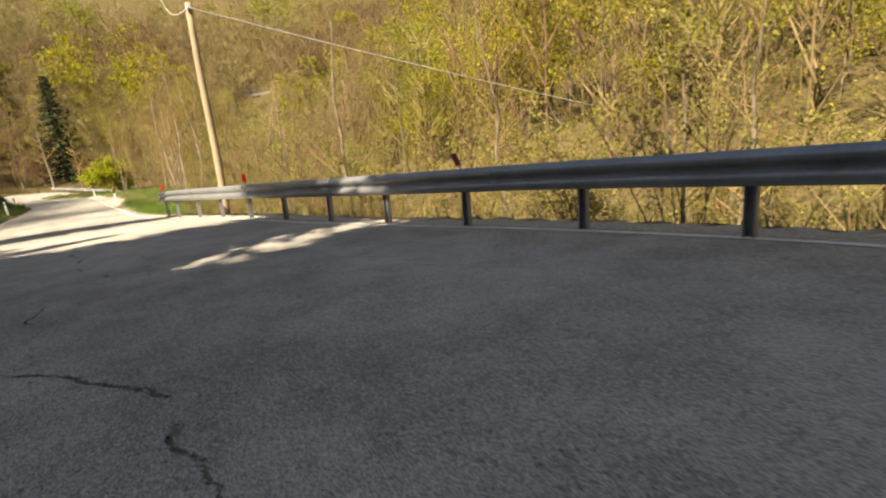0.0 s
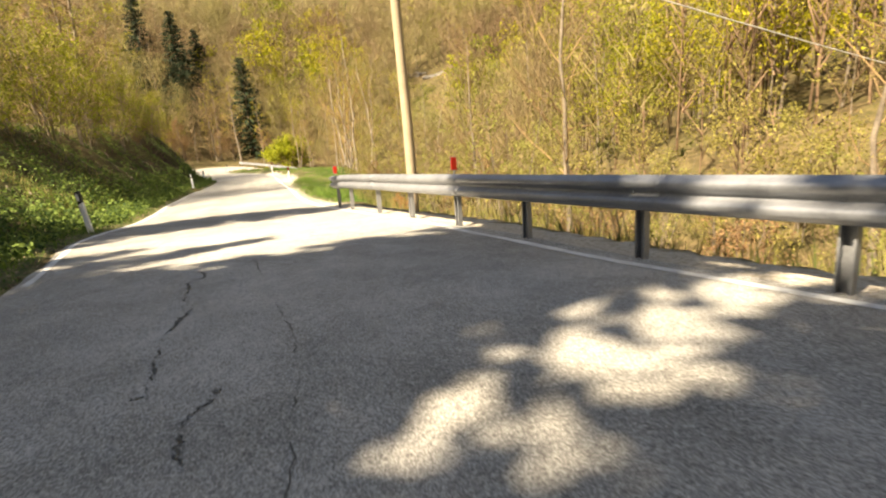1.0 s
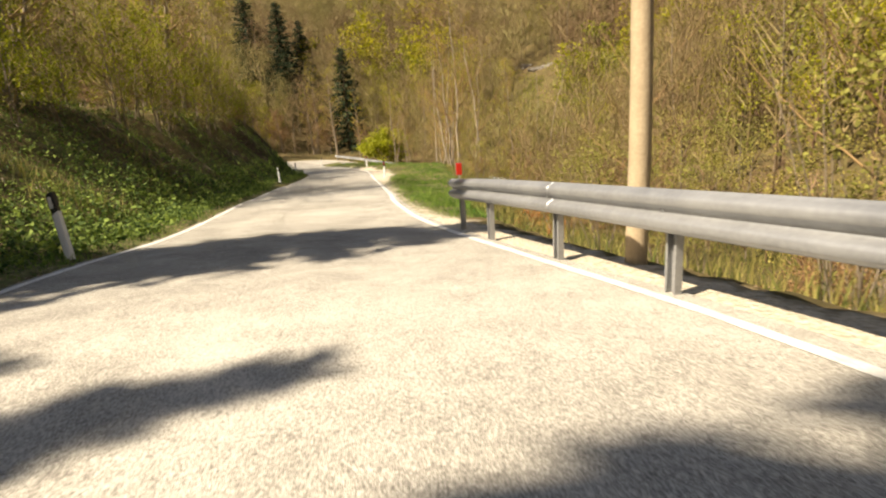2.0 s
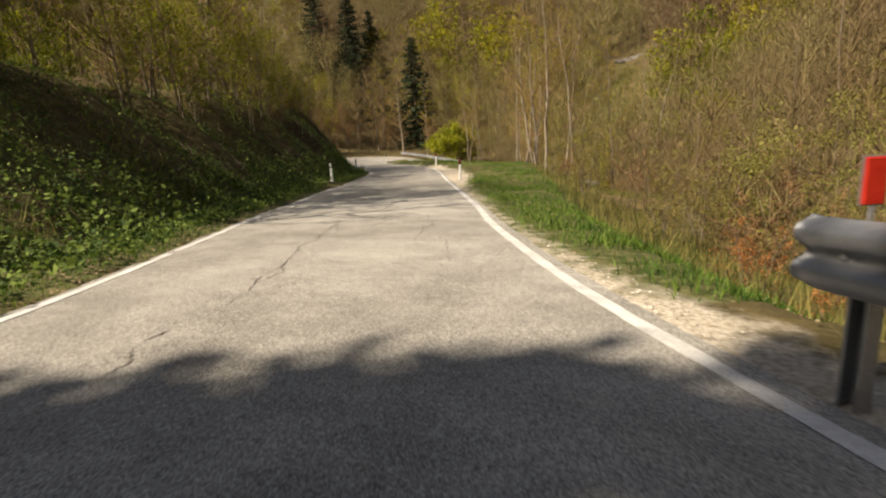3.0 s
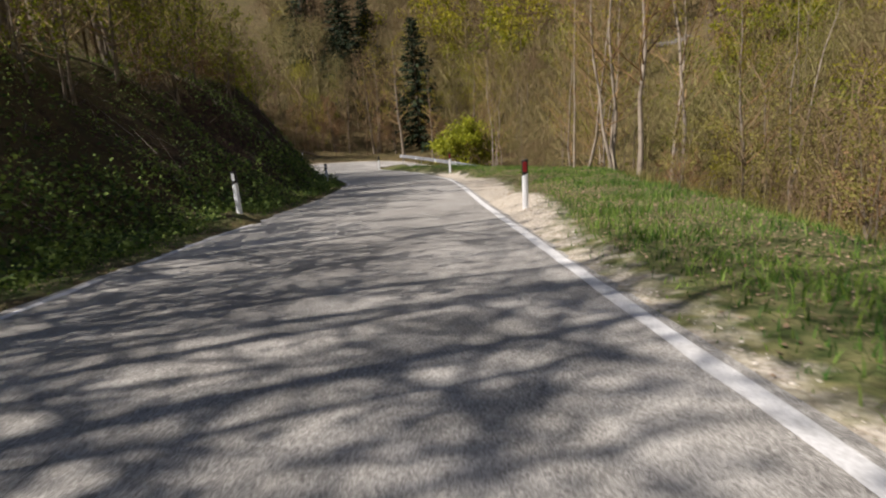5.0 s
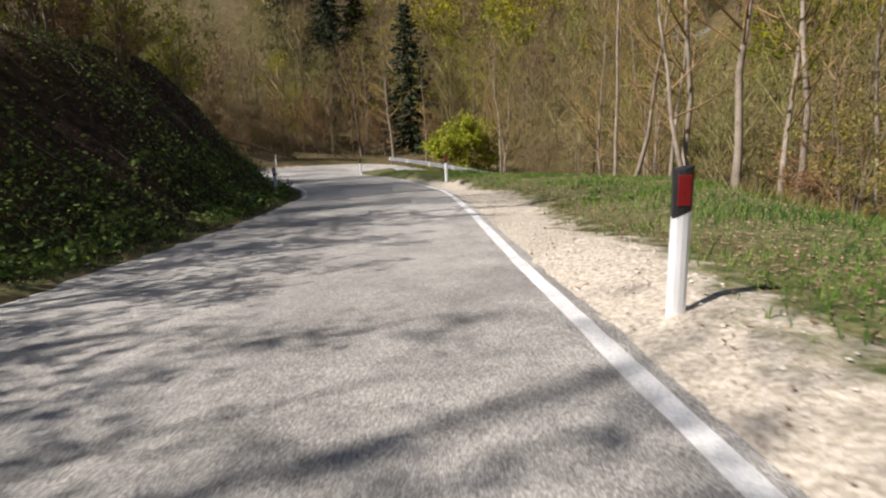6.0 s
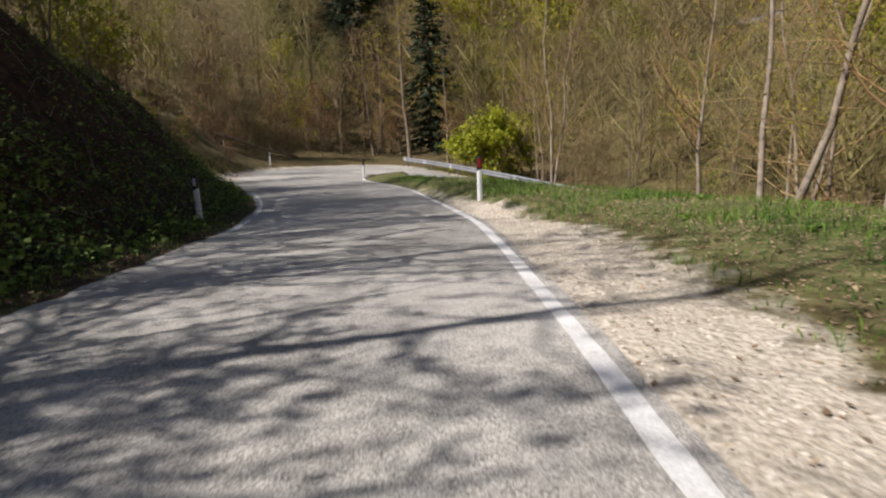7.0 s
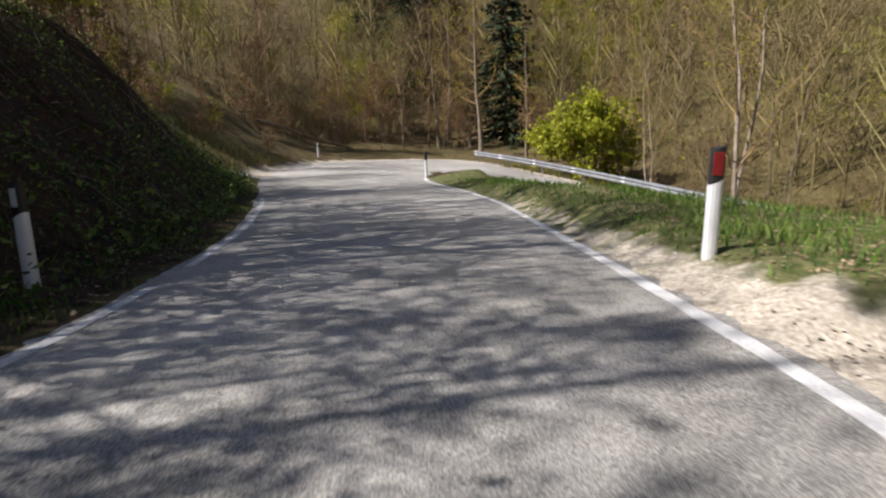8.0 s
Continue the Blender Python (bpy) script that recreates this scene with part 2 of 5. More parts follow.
# ---- the plan: both edges of the road, from behind the start, round the bend and back below ----
EDGES = [   # left x, y, z, right x, y, z
    (1.26, -17.36, 1.2, 11.03, -14.76, 1.37), (-1.1, -6.38, 0.71, 8.62, -4.25, 0.89),
    (-3.1, 0.18, 0.37, 6.86, 2.0, 0.55), (-5.35, 5.8, 0.03, 3.67, 6.57, 0.19),
    (-7.41, 9.35, -0.26, 1.14, 9.5, -0.07), (-9.39, 11.89, -0.5, -1.87, 12.41, -0.33),
    (-11.43, 14.04, -0.72, -3.81, 14.7, -0.55), (-13.15, 15.98, -0.91, -5.95, 17.04, -0.78),
    (-15.36, 19.5, -1.3, -9.63, 20.98, -1.23), (-17.65, 22.66, -1.61, -12.07, 23.92, -1.53),
    (-19.79, 25.27, -1.88, -14.52, 27.28, -1.83), (-21.59, 27.53, -2.11, -16.15, 29.73, -2.06),
    (-23.82, 30.61, -2.4, -18.65, 33.34, -2.36), (-26.3, 34.02, -2.71, -21.33, 37.19, -2.68),
    (-28.61, 37.17, -2.99, -23.82, 40.78, -2.98), (-31.83, 42.81, -3.31, -27.83, 46.47, -3.34),
    (-33.68, 45.79, -3.49, -30.06, 49.64, -3.53), (-35.87, 49.08, -3.66, -32.79, 53.23, -3.74),
    (-38.14, 51.88, -3.86, -35.5, 56.22, -3.95), (-41.11, 54.72, -4.06, -39.91, 60.63, -4.23),
    (-44.55, 57.28, -4.23, -42.97, 63.23, -4.4), (-49.04, 60.19, -4.43, -46.12, 65.4, -4.56),
    (-55.28, 64.37, -4.59, -48.38, 67.5, -4.67), (-61.16, 71.41, -4.75, -49.67, 69.57, -4.83),
    (-63.03, 79.42, -5.13, -49.73, 71.32, -4.99), (-58.71, 82.87, -5.37, -48.27, 72.08, -5.15),
    (-50.48, 78.97, -5.64, -46.13, 71.38, -5.45), (-40.04, 73.39, -6.22, -42.27, 68.87, -6.12),
    (-33.03, 71.21, -6.92, -34.59, 66.59, -6.8), (-25.22, 71.52, -7.78, -25.83, 66.77, -7.62),
]
PER = 12
STRIP = catmull(EDGES, PER)
LEFT, RIGHT = STRIP[:, :3], STRIP[:, 3:]


def nearest(p, line):
    """For each point the distance to a line of corners in plan, and the nearest corner with its fraction."""
    a, b = line[:-1, :2], line[1:, :2]
    d = b - a
    best, where = np.full(len(p), 1e9), np.zeros(len(p))
    for i in range(len(a)):
        u = np.clip(((p - a[i]) @ d[i]) / (d[i] @ d[i] + 1e-9), 0, 1)
        q = np.hypot(*(p - a[i] - u[:, None] * d[i]).T)
        near = q < best
        best[near], where[near] = q[near], (i + u)[near]
    return best, where


def along(where, values):
    return np.interp(where, np.arange(len(values)), values)


def inside_road(p):
    """Which points lie on the asphalt."""
    got = np.zeros(len(p), bool)
    for i in range(len(STRIP) - 1):
        q = np.array([LEFT[i, :2], LEFT[i + 1, :2], RIGHT[i + 1, :2], RIGHT[i, :2]])
        lo, hi = q.min(0), q.max(0)
        some = np.flatnonzero(((p >= lo) & (p <= hi)).all(1) & ~got)
        if not len(some):
            continue
        c = np.zeros(len(some), bool)
        for k in range(4):
            (x1, y1), (x2, y2) = q[k], q[(k + 1) % 4]
            x, y = p[some].T
            c ^= ((y1 > y) != (y2 > y)) & (x < (x2 - x1) * (y - y1) / (y2 - y1 + 1e-12) + x1)
        got[some[c]] = True
    return got


SPLIT = 22 * PER            # where the bend's fan begins
SIDES = {"ul": LEFT[:SPLIT], "ur": RIGHT[:SPLIT], "ll": LEFT[SPLIT:], "lr": RIGHT[SPLIT:]}


def ripple(p, scale, seed=0.0):
    """Smooth, cheap noise over the plan, about -1 to 1."""
    x, y = p[:, 0] / scale + seed, p[:, 1] / scale - seed * 1.7
    return (np.sin(x * 1.3 + 1.7 * np.sin(y * 0.9)) + np.sin(y * 1.7 + 1.3 * np.sin(x * 1.1 + 2)) + 0.6 * np.sin(2.9 * x - 2.3 * y)) / 2.6


def terrain(p):
    """Ground height and the weights of grass, gravel and shade-darkened earth at points of the plan."""
    p = np.asarray(p, float)
    zs, ds, wh = {}, {}, {}
    for key, line in SIDES.items():
        ds[key], wh[key] = nearest(p, line)
    # uphill bank beside the upper road
    d, s = ds["ul"], wh["ul"] / PER
    steep = np.interp(s, [0, 4, 7, 10, 15, 17.5, 19, 21, 22], [0.72, 0.72, 0.76, 0.88, 1.06, 1.25, 1.35, 1.15, 0.6])
    brow = np.interp(s, [0, 7, 11, 15, 18, 22], [4.0, 4.0, 4.2, 4.3, 3.7, 3.9])
    foot = np.interp(s, [0, 6, 9, 14, 18, 21], [1.1, 1.4, 1.5, 1.05, 1.1, 0.8])
    rise = np.clip(d - foot, 0, brow) * steep + np.clip(d - foot - brow, 0, 400) * 0.56
    zs["ul"] = along(wh["ul"], SIDES["ul"][:, 2]) + 0.03 + rise + (ripple(p, 3.1, 4) * 0.3 + ripple(p, 1.3, 7) * 0.16) * np.clip(d - foot, 0, 2)
    # valley side of the upper road
    d, s = ds["ur"], wh["ur"] / PER
    shelf = np.interp(s, [0, 7.5, 9, 12, 14, 16, 18, 22], [0.75, 0.75, 1.3, 2.4, 4.0, 5.5, 6.0, 5.0])
    gentle = np.interp(s, [0, 8, 10, 14, 17, 18.5, 22], [0.02, 0.02, 0.1, 0.07, 0.07, 0.03, 0.02])
    fall = np.clip(d, 0, shelf) * gentle + np.clip(d - shelf, 0, 11) * 0.6
    swell = np.interp(s, [11.5, 13, 14.2, 15, 19, 21], [0, 0.2, 0.27, 0.2, 0.36, 0.1]) * np.clip((d - 0.1) / 0.55, 0, 1) * np.where((s > 14.6) & (s < 17.4), np.clip((d - 1.2) / 1.6, 0, 1), 1)
    zs["ur"] = along(wh["ur"], SIDES["ur"][:, 2]) - 0.004 - fall + swell + np.clip(d - shelf - 33, 0, 300) * 0.85 + ripple(p, 4.3, 2) * np.clip(d - shelf, 0, 4) * 0.15
    # outside of the bend and of the lower road
    d, s = ds["ll"], wh["ll"] / PER
    steep = np.interp(s, [0, 1.2, 2.1, 3, 4, 8], [0.45, 0.4, 0.06, -0.04, -0.35, -0.4])
    after = np.interp(s, [0, 1.5, 3, 4, 8], [0.6, 0.6, 0.62, 0.8, 0.8])
    hold = np.interp(s, [0, 1.2, 2.2, 3, 4, 8], [4, 5, 14, 16, 14, 14])
    zs["ll"] = along(wh["ll"], SIDES["ll"][:, 2]) - 0.02 + np.clip(d - 0.7, 0, 6) * steep + np.clip(d - hold, 0, 300) * after + ripple(p, 4.3, 2) * np.clip(d - 1, 0, 4) * 0.12
    # the island inside the bend
    d = ds["lr"]
    zs["lr"] = along(wh["lr"], SIDES["lr"][:, 2]) - 0.02 + np.clip(d - 0.3, 0, 12) * np.interp(wh["lr"] / PER, [0, 4, 5.5, 8], [0.1, 0.25, 0.06, 0.04]) + np.clip(d, 0, 0.5) * np.interp(wh["lr"] / PER, [0, 4, 5], [0.35, 0.35, 0])
    w = {k: 1 / (ds[k] ** 4 + 1e-6) for k in zs}
    total = sum(w.values())
    z = sum(w[k] * zs[k] for k in zs) / total
    on = inside_road(p)
    iu, uu = nearest(p, (LEFT + RIGHT) / 2)
    near = np.minimum.reduce([ds[k] for k in zs])
    z = np.where(on, np.minimum(z, along(uu, (LEFT[:, 2] + RIGHT[:, 2]) / 2)) - 0.005 - 0.15 * np.clip((near - 0.1) / 0.6, 0, 1), z)
    z = z + np.where(on, 0, ripple(p, 0.9, 1) * 0.03 * np.clip(near - 0.3, 0, 1) + ripple(p, 13, 3) * 0.9 * np.clip((near - 8) / 14, 0, 1))
    z = z + np.where(on, 0, 0.24 * np.exp(-np.square(p - [-30.45, 39.55]).sum(1) / 0.6))
    s = wh["ur"] / PER
    d = ds["ur"]
    mine = w["ur"] / total > 0.5
    gravel = np.where(mine, np.clip(1.15 - d / np.maximum(np.interp(s, [0, 8, 9, 11, 13.5, 14.6, 16.9, 17.7, 20], [0.9, 0.9, 0.8, 0.7, 0.9, 1.9, 2.4, 0.8, 0.5]), 0.1), 0, 1) * np.interp(s, [8, 9.5, 13.2, 14.4, 17.6, 18.4, 20], [1, 0.55, 0.6, 1, 1, 0.6, 0.4]), 0)
    gravel = np.where((ds["ll"] < 1.1) & ~on, 0.75, gravel)
    grass = np.where(mine & (s > 8.6), np.clip((np.interp(s, [8.6, 12, 18, 22], [3.5, 4, 8, 8]) - d) / 1.5, 0, 1) * np.where((s > 14.3) & (s < 17.3), np.interp(d, [2.2, 3.6], [0.5, 1.0]), 1), 0)
    grass = np.where((w["lr"] / total > 0.5) & (wh["lr"] / PER < 5.5), 0.9, grass)
    lmine = (w["ul"] / total > 0.5) & ~on
    grass = np.where(lmine, np.maximum(np.clip(1.5 - ds["ul"] / 1.4, 0, 0.75), np.interp(wh["ul"] / PER, [3, 5, 11, 13.5], [0, 0.6, 0.5, 0]) * np.clip(0.7 + ripple(p, 2.1, 14), 0, 1) * np.clip(2.2 - ds["ul"] / 7, 0, 1)), grass)
    # dark soil on the bank, which also paints its shade towards the bend
    earth_shade = np.where(lmine, np.interp(wh["ul"] / PER, [12, 14.5, 17, 21, 22], [0.0, 0.5, 0.85, 0.7, 0.2]) * np.clip(1.7 - ds["ul"] / 5, 0, 1), 0)
    # the shaded rim of the island is painted with the same dark colour
    earth_shade = np.where((w["lr"] / total > 0.5) & (wh["lr"] / PER < 4), np.clip(1.5 - ds["lr"], 0, 0.9), earth_shade)
    return z, grass, gravel, earth_shade, ds, wh


FIELD = {}


def field(p):
    """terrain() read off the fine middle of the sheet, with no search."""
    p = np.asarray(p, float)
    xs, ys, v = FIELD["xs"], FIELD["ys"], FIELD["v"]
    fx = np.clip((p[:, 0] - xs[0]) / (xs[1] - xs[0]), 0, len(xs) - 1.001)
    fy = np.clip((p[:, 1] - ys[0]) / (ys[1] - ys[0]), 0, len(ys) - 1.001)
    i, j = fx.astype(int), fy.astype(int)
    u, w = (fx - i)[:, None], (fy - j)[:, None]
    q = v[i, j] * (1 - u) * (1 - w) + v[i + 1, j] * u * (1 - w) + v[i, j + 1] * (1 - u) * w + v[i + 1, j + 1] * u * w
    q[:, 8:] = v[i, j][:, 8:]
    keys = list(SIDES)
    return q[:, 0], q[:, 1], q[:, 2], q[:, 3], {k: q[:, 4 + n] for n, k in enumerate(keys)}, {k: q[:, 8 + n] for n, k in enumerate(keys)}


def height(x, y):
    xs, ys = FIELD["xs"], FIELD["ys"]
    if xs[0] < x < xs[-1] and ys[0] < y < ys[-1]:
        return float(field([(x, y)])[0][0])
    return float(terrain([(x, y)])[0][0])


# ---- ground: one sheet ----
def axis(lo, a, b, hi, fine, coarse):
    return np.r_[np.arange(lo, a, coarse), np.arange(a, b, fine), np.arange(b, hi + coarse, coarse)]


def build_ground():
    xs, ys = axis(-260, -76, 20, 200, 0.45, 4.0), axis(-80, -14, 86, 320, 0.45, 4.0)
    gx, gy = np.meshgrid(xs, ys, indexing="ij")
    p = np.c_[gx.ravel(), gy.ravel()]
    z, grass, gravel, earth_shade, ds, wh = terrain(p)
    ax, ay = np.flatnonzero((xs >= -76) & (xs < 20)), np.flatnonzero((ys >= -14) & (ys < 86))
    stack = np.stack([z, grass, gravel, earth_shade, *ds.values(), *wh.values()], -1).reshape(len(xs), len(ys), -1)
    FIELD.update(xs=xs[ax], ys=ys[ay], v=stack[ax[0]:ax[-1] + 1, ay[0]:ay[-1] + 1])
    i, j = np.meshgrid(np.arange(len(xs) - 1), np.arange(len(ys) - 1), indexing="ij")
    k = (i * len(ys) + j).ravel()
    f = np.c_[k, k + len(ys), k + len(ys) + 1, k + 1]
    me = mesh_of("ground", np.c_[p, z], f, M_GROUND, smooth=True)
    for name, v in (("grass", grass), ("gravel", gravel), ("earth_shade", earth_shade)):
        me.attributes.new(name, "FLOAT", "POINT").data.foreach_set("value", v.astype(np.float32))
    return tagged(new("ground", me), "wooded valley sides with leaf litter, verge and gravel", "ground", kind="structure")


ground = build_ground()


# ---- road ----
def build_road():
    across = np.linspace(0, 1, 13)
    v = LEFT[:, None] * (1 - across)[None, :, None] + RIGHT[:, None] * across[None, :, None]
    wob = ripple(LEFT[:, :2], 0.7, 5) * 0.06
    v[:, 0, :2] += (LEFT - RIGHT)[:, :2] / np.linalg.norm((LEFT - RIGHT)[:, :2], axis=1)[:, None] * (wob[:, None] + 0.02)
    v[:, -1, :2] += (RIGHT - LEFT)[:, :2] / np.linalg.norm((LEFT - RIGHT)[:, :2], axis=1)[:, None] * (wob[:, None] * 0.6 + 0.02)
    crown = 0.03 * (1 - (2 * across - 1) ** 2)
    v[:, :, 2] += crown[None]
    flat = v.reshape(-1, 3)
    flat[:, 2] += ripple(flat[:, :2], 2.0, 9) * 0.012
    v = flat.reshape(v.shape)
    low = v[:, [0, -1]].copy()
    low[:, :, 2] -= 0.16
    n, m = v.shape[:2]
    allv = np.concatenate([low[:, :1], v[:, :1], v, v[:, -1:], low[:, 1:]], 1)
    m += 4
    i, j = np.meshgrid(np.arange(n - 1), np.arange(m - 1), indexing="ij")
    k = (i * m + j).ravel()
    gap = np.isin(j.ravel(), (1, m - 3))
    k = k[~gap]
    f = np.c_[k, k + 1, k + m + 1, k + m]
    me = mesh_of("road", allv.reshape(-1, 3), f, M_ASPHALT, smooth=True)
    return tagged(new("road", me), "narrow mountain road of old pale cracked asphalt", "road", kind="structure")


road = build_road()


def on_road(s, u):
    """A place on the asphalt: station and fraction from the left edge to the right one."""
    k = np.asarray(s) * PER
    l = np.stack([along(k, LEFT[:, c]) for c in range(3)], -1)
    r = np.stack([along(k, RIGHT[:, c]) for c in range(3)], -1)
    u = np.asarray(u, float)
    q = l + (r - l) * u[..., None]
    q[..., 2] += 0.03 * (1 - (2 * u - 1) ** 2) + ripple(q[..., :2].reshape(-1, 2), 2.0, 9).reshape(u.shape) * 0.012
    return q


def edge_line(name, s0, s1, side, inset, width, label):
    """A painted edge line that lies on the asphalt; inset: stations, and the distance from the edge at each."""
    s = np.arange(s0, s1, 1 / PER / 2)
    ctr = on_road(s, np.full(len(s), 0.5))
    span = np.linalg.norm((on_road(s, np.zeros(len(s))) - on_road(s, np.ones(len(s))))[:, :2], axis=1)
    rows = []
    for e in (-width / 2, width / 2):
        e = np.interp(s, *inset) + e + ripple(ctr[:, :2], 0.35, e * 9) * 0.012
        u = e / span if side == "left" else 1 - e / span
        q = on_road(s, u)
        q[:, 2] += 0.006
        rows.append(q)
    v = np.stack(rows, 1).reshape(-1, 3)
    k = np.arange(len(s) - 1) * 2
    f = np.c_[k, k + 1, k + 3, k + 2]
    if side == "left":
        f = f[:, ::-1]
    ob = new(name, mesh_of(name, v, f, M_LINE))
    ob.parent = road
    return tagged(ob, label)


RIGHT_INSET = ((0.5, 3.0, 3.6, 4.6, 5.4, 6.1, 7.0, 8.0, 10.0, 11.0, 13.5, 14.5, 15.5, 16.2, 17.5, 18.8, 22.2), (0.15, 0.16, 0.22, 0.3, 0.35, 0.4, 0.3, 0.22, 0.22, 0.17, 0.13, 0.17, 0.16, 0.17, 0.17, 0.19, 0.2))
edge_line("edge_line", 0.5, 22.2, "right", RIGHT_INSET, 0.15, "worn white edge line")
for a, b in ((5.0, 9.1), (9.15, 11.1), (11.5, 12.0), (12.25, 13.2), (13.5, 14.6), (17.6, 18.3), (18.5, 20.6)):
    edge_line("edge_line", a, b, "left", ((0, 9, 11, 22), (0.13, 0.13, 0.17, 0.17)), 0.12, "patchy white edge line")


# ---- cracks in the asphalt ----
def crack(places, width, seed):
    """A ragged open crack that runs over the asphalt through (station, fraction across) places."""
    r = np.random.default_rng(seed)
    c = catmull(places, 26)
    n = len(c)
    t = np.linspace(0, 1, n)
    drift = np.convolve(r.normal(0, 1, n + 8), np.ones(9) / 3, "valid")
    s, u = c[:, 0] + r.normal(0, 0.0012, n), c[:, 1] + r.normal(0, 0.0014, n) + 0.0014 * drift
    swell = np.convolve(r.normal(0, 1, n + 14), np.ones(15) / 3.9, "valid")
    w = width * np.clip(0.55 + 0.55 * swell + 0.45 * r.normal(0, 1, n), 0.04, 2.4) * np.minimum(1, 6 * np.minimum(t, 1 - t) + 0.15)
    c = on_road(s, u)
    c[:, 2] += 0.005
    side = np.gradient(c, axis=0)
    side = np.c_[-side[:, 1], side[:, 0], 0 * t]
    side /= np.linalg.norm(side, axis=1)[:, None] + 1e-9
    v = np.stack([c - side * w[:, None] / 2, c + side * w[:, None] / 2], 1).reshape(-1, 3)
    k = np.arange(n - 1) * 2
    ob = new("crack", mesh_of("crack", v, np.c_[k, k + 1, k + 3, k + 2], M_CRACK))
    ob.parent = road
    return ob


CRACKS = [
    (0.027, [(7.92, 0.325), (8.02, 0.328), (8.1, 0.307), (8.2, 0.324), (8.34, 0.356), (8.56, 0.368), (8.62, 0.365), (8.7, 0.363), (8.82, 0.374), (8.9, 0.385), (9.02, 0.379), (9.15, 0.383), (9.33, 0.381), (9.45, 0.411), (9.67, 0.411), (10.33, 0.426), (10.9, 0.424), (11.3, 0.448), (12.3, 0.411)]),
    (0.024, [(8.6, 0.369), (8.69, 0.381), (8.81, 0.4), (8.87, 0.386), (9.11, 0.383)]),
    (0.009, [(10.6, 0.727), (10.28, 0.721), (9.87, 0.732), (9.46, 0.699), (9.26, 0.71)]),
    (0.03, [(10.9, 0.751), (10.49, 0.757), (10.28, 0.745), (10.18, 0.761), (10.06, 0.77), (9.94, 0.752), (9.87, 0.752), (9.79, 0.739)]),
    (0.018, [(10.03, 0.766), (9.91, 0.771), (9.84, 0.747)]),
    (0.014, [(10.86, 0.723), (10.48, 0.722), (10.17, 0.707)]),
    (0.014, [(10.42, 0.415), (9.95, 0.441), (9.81, 0.453), (9.72, 0.455)]),
    (0.008, [(9.59, 0.787), (9.32, 0.775), (9.09, 0.765), (8.98, 0.767), (8.86, 0.748)]),
    (0.036, [(5.2, 0.326), (5.16, 0.344), (5.05, 0.344), (4.94, 0.317), (4.8, 0.313), (4.67, 0.306), (4.55, 0.315), (4.27, 0.284), (4.0, 0.282), (3.95, 0.271)]),
    (0.024, [(4.02, 0.337), (3.97, 0.331), (3.86, 0.314), (3.78, 0.319)]),
    (0.02, [(5.6, 0.452), (5.32, 0.448), (4.94, 0.435), (4.75, 0.432), (4.62, 0.422), (4.1, 0.399), (3.49, 0.351), (3.35, 0.354)]),
    (0.036, [(3.4, 0.232), (3.27, 0.229), (3.2, 0.221), (3.13, 0.244), (3.06, 0.241), (2.88, 0.258), (2.8, 0.268)]),
    (0.04, [(2.86, 0.246), (2.83, 0.28), (2.78, 0.311), (2.73, 0.346), (2.65, 0.356), (2.6, 0.354), (2.55, 0.369), (2.45, 0.365)]),
    (0.02, [(2.83, 0.334), (2.76, 0.339), (2.73, 0.346)]),
]
for i, (w, places) in enumerate(CRACKS):
    crack(places, w * 0.6, 50 + i)


# ---- guard rails ----
WAVE = [(0.0, -0.155), (0.006, -0.148), (0.03, -0.135), (0.066, -0.118), (0.081, -0.1), (0.085, -0.08), (0.081, -0.06), (0.062, -0.04), (0.025, -0.02), (0.012, 0.0),
        (0.025, 0.02), (0.062, 0.04), (0.081, 0.06), (0.085, 0.08), (0.081, 0.1), (0.066, 0.118), (0.03, 0.135), (0.006, 0.148), (0.0, 0.155)]


def plan_line(points, step):
    """Evenly spaced places along a smooth line, with the level direction at each."""
    c = catmull(points, 30)
    run = np.r_[0, np.cumsum(np.linalg.norm(np.diff(c[:, :2], axis=0), axis=1))]
    s = np.arange(0, run[-1], step)
    q = np.stack([np.interp(s, run, c[:, k]) for k in range(3)], -1)
    t = np.gradient(q, axis=0)
    t /= np.linalg.norm(t[:, :2], axis=1)[:, None]
    return q, t


def beam_mesh(q, t, toward, top):
    """A double-wave steel beam 4 mm thick along q; toward: which side it faces."""
    nrm = np.c_[-t[:, 1], t[:, 0], 0 * t[:, 0]] * toward
    rows = []
    for back in (0.0, -0.006):
        for d, z in WAVE:
            rows.append(q + nrm * (d + back) + np.array([0, 0, top - 0.17 + z * 1.1]))
    v = np.stack(rows, 1)
    n, m, h = len(q), 2 * len(WAVE), len(WAVE)
    f = []
    for i in range(n - 1):
        for j in range(h - 1):
            a = i * m + j
            f.append((a, a + m, a + m + 1, a + 1) if toward > 0 else (a, a + 1, a + m + 1, a + m))
            b = a + h
            f.append((b, b + 1, b + m + 1, b + m) if toward > 0 else (b, b + m, b + m + 1, b + 1))
        for j in (0, h - 1):
            a = i * m + j
            f.append((a, a + h, a + h + m, a + m))
    for i in (0, n - 1):
        for j in range(h - 1):
            a = i * m + j
            f.append((a, a + 1, a + 1 + h, a + h))
    return v.reshape(-1, 3), np.array(f)


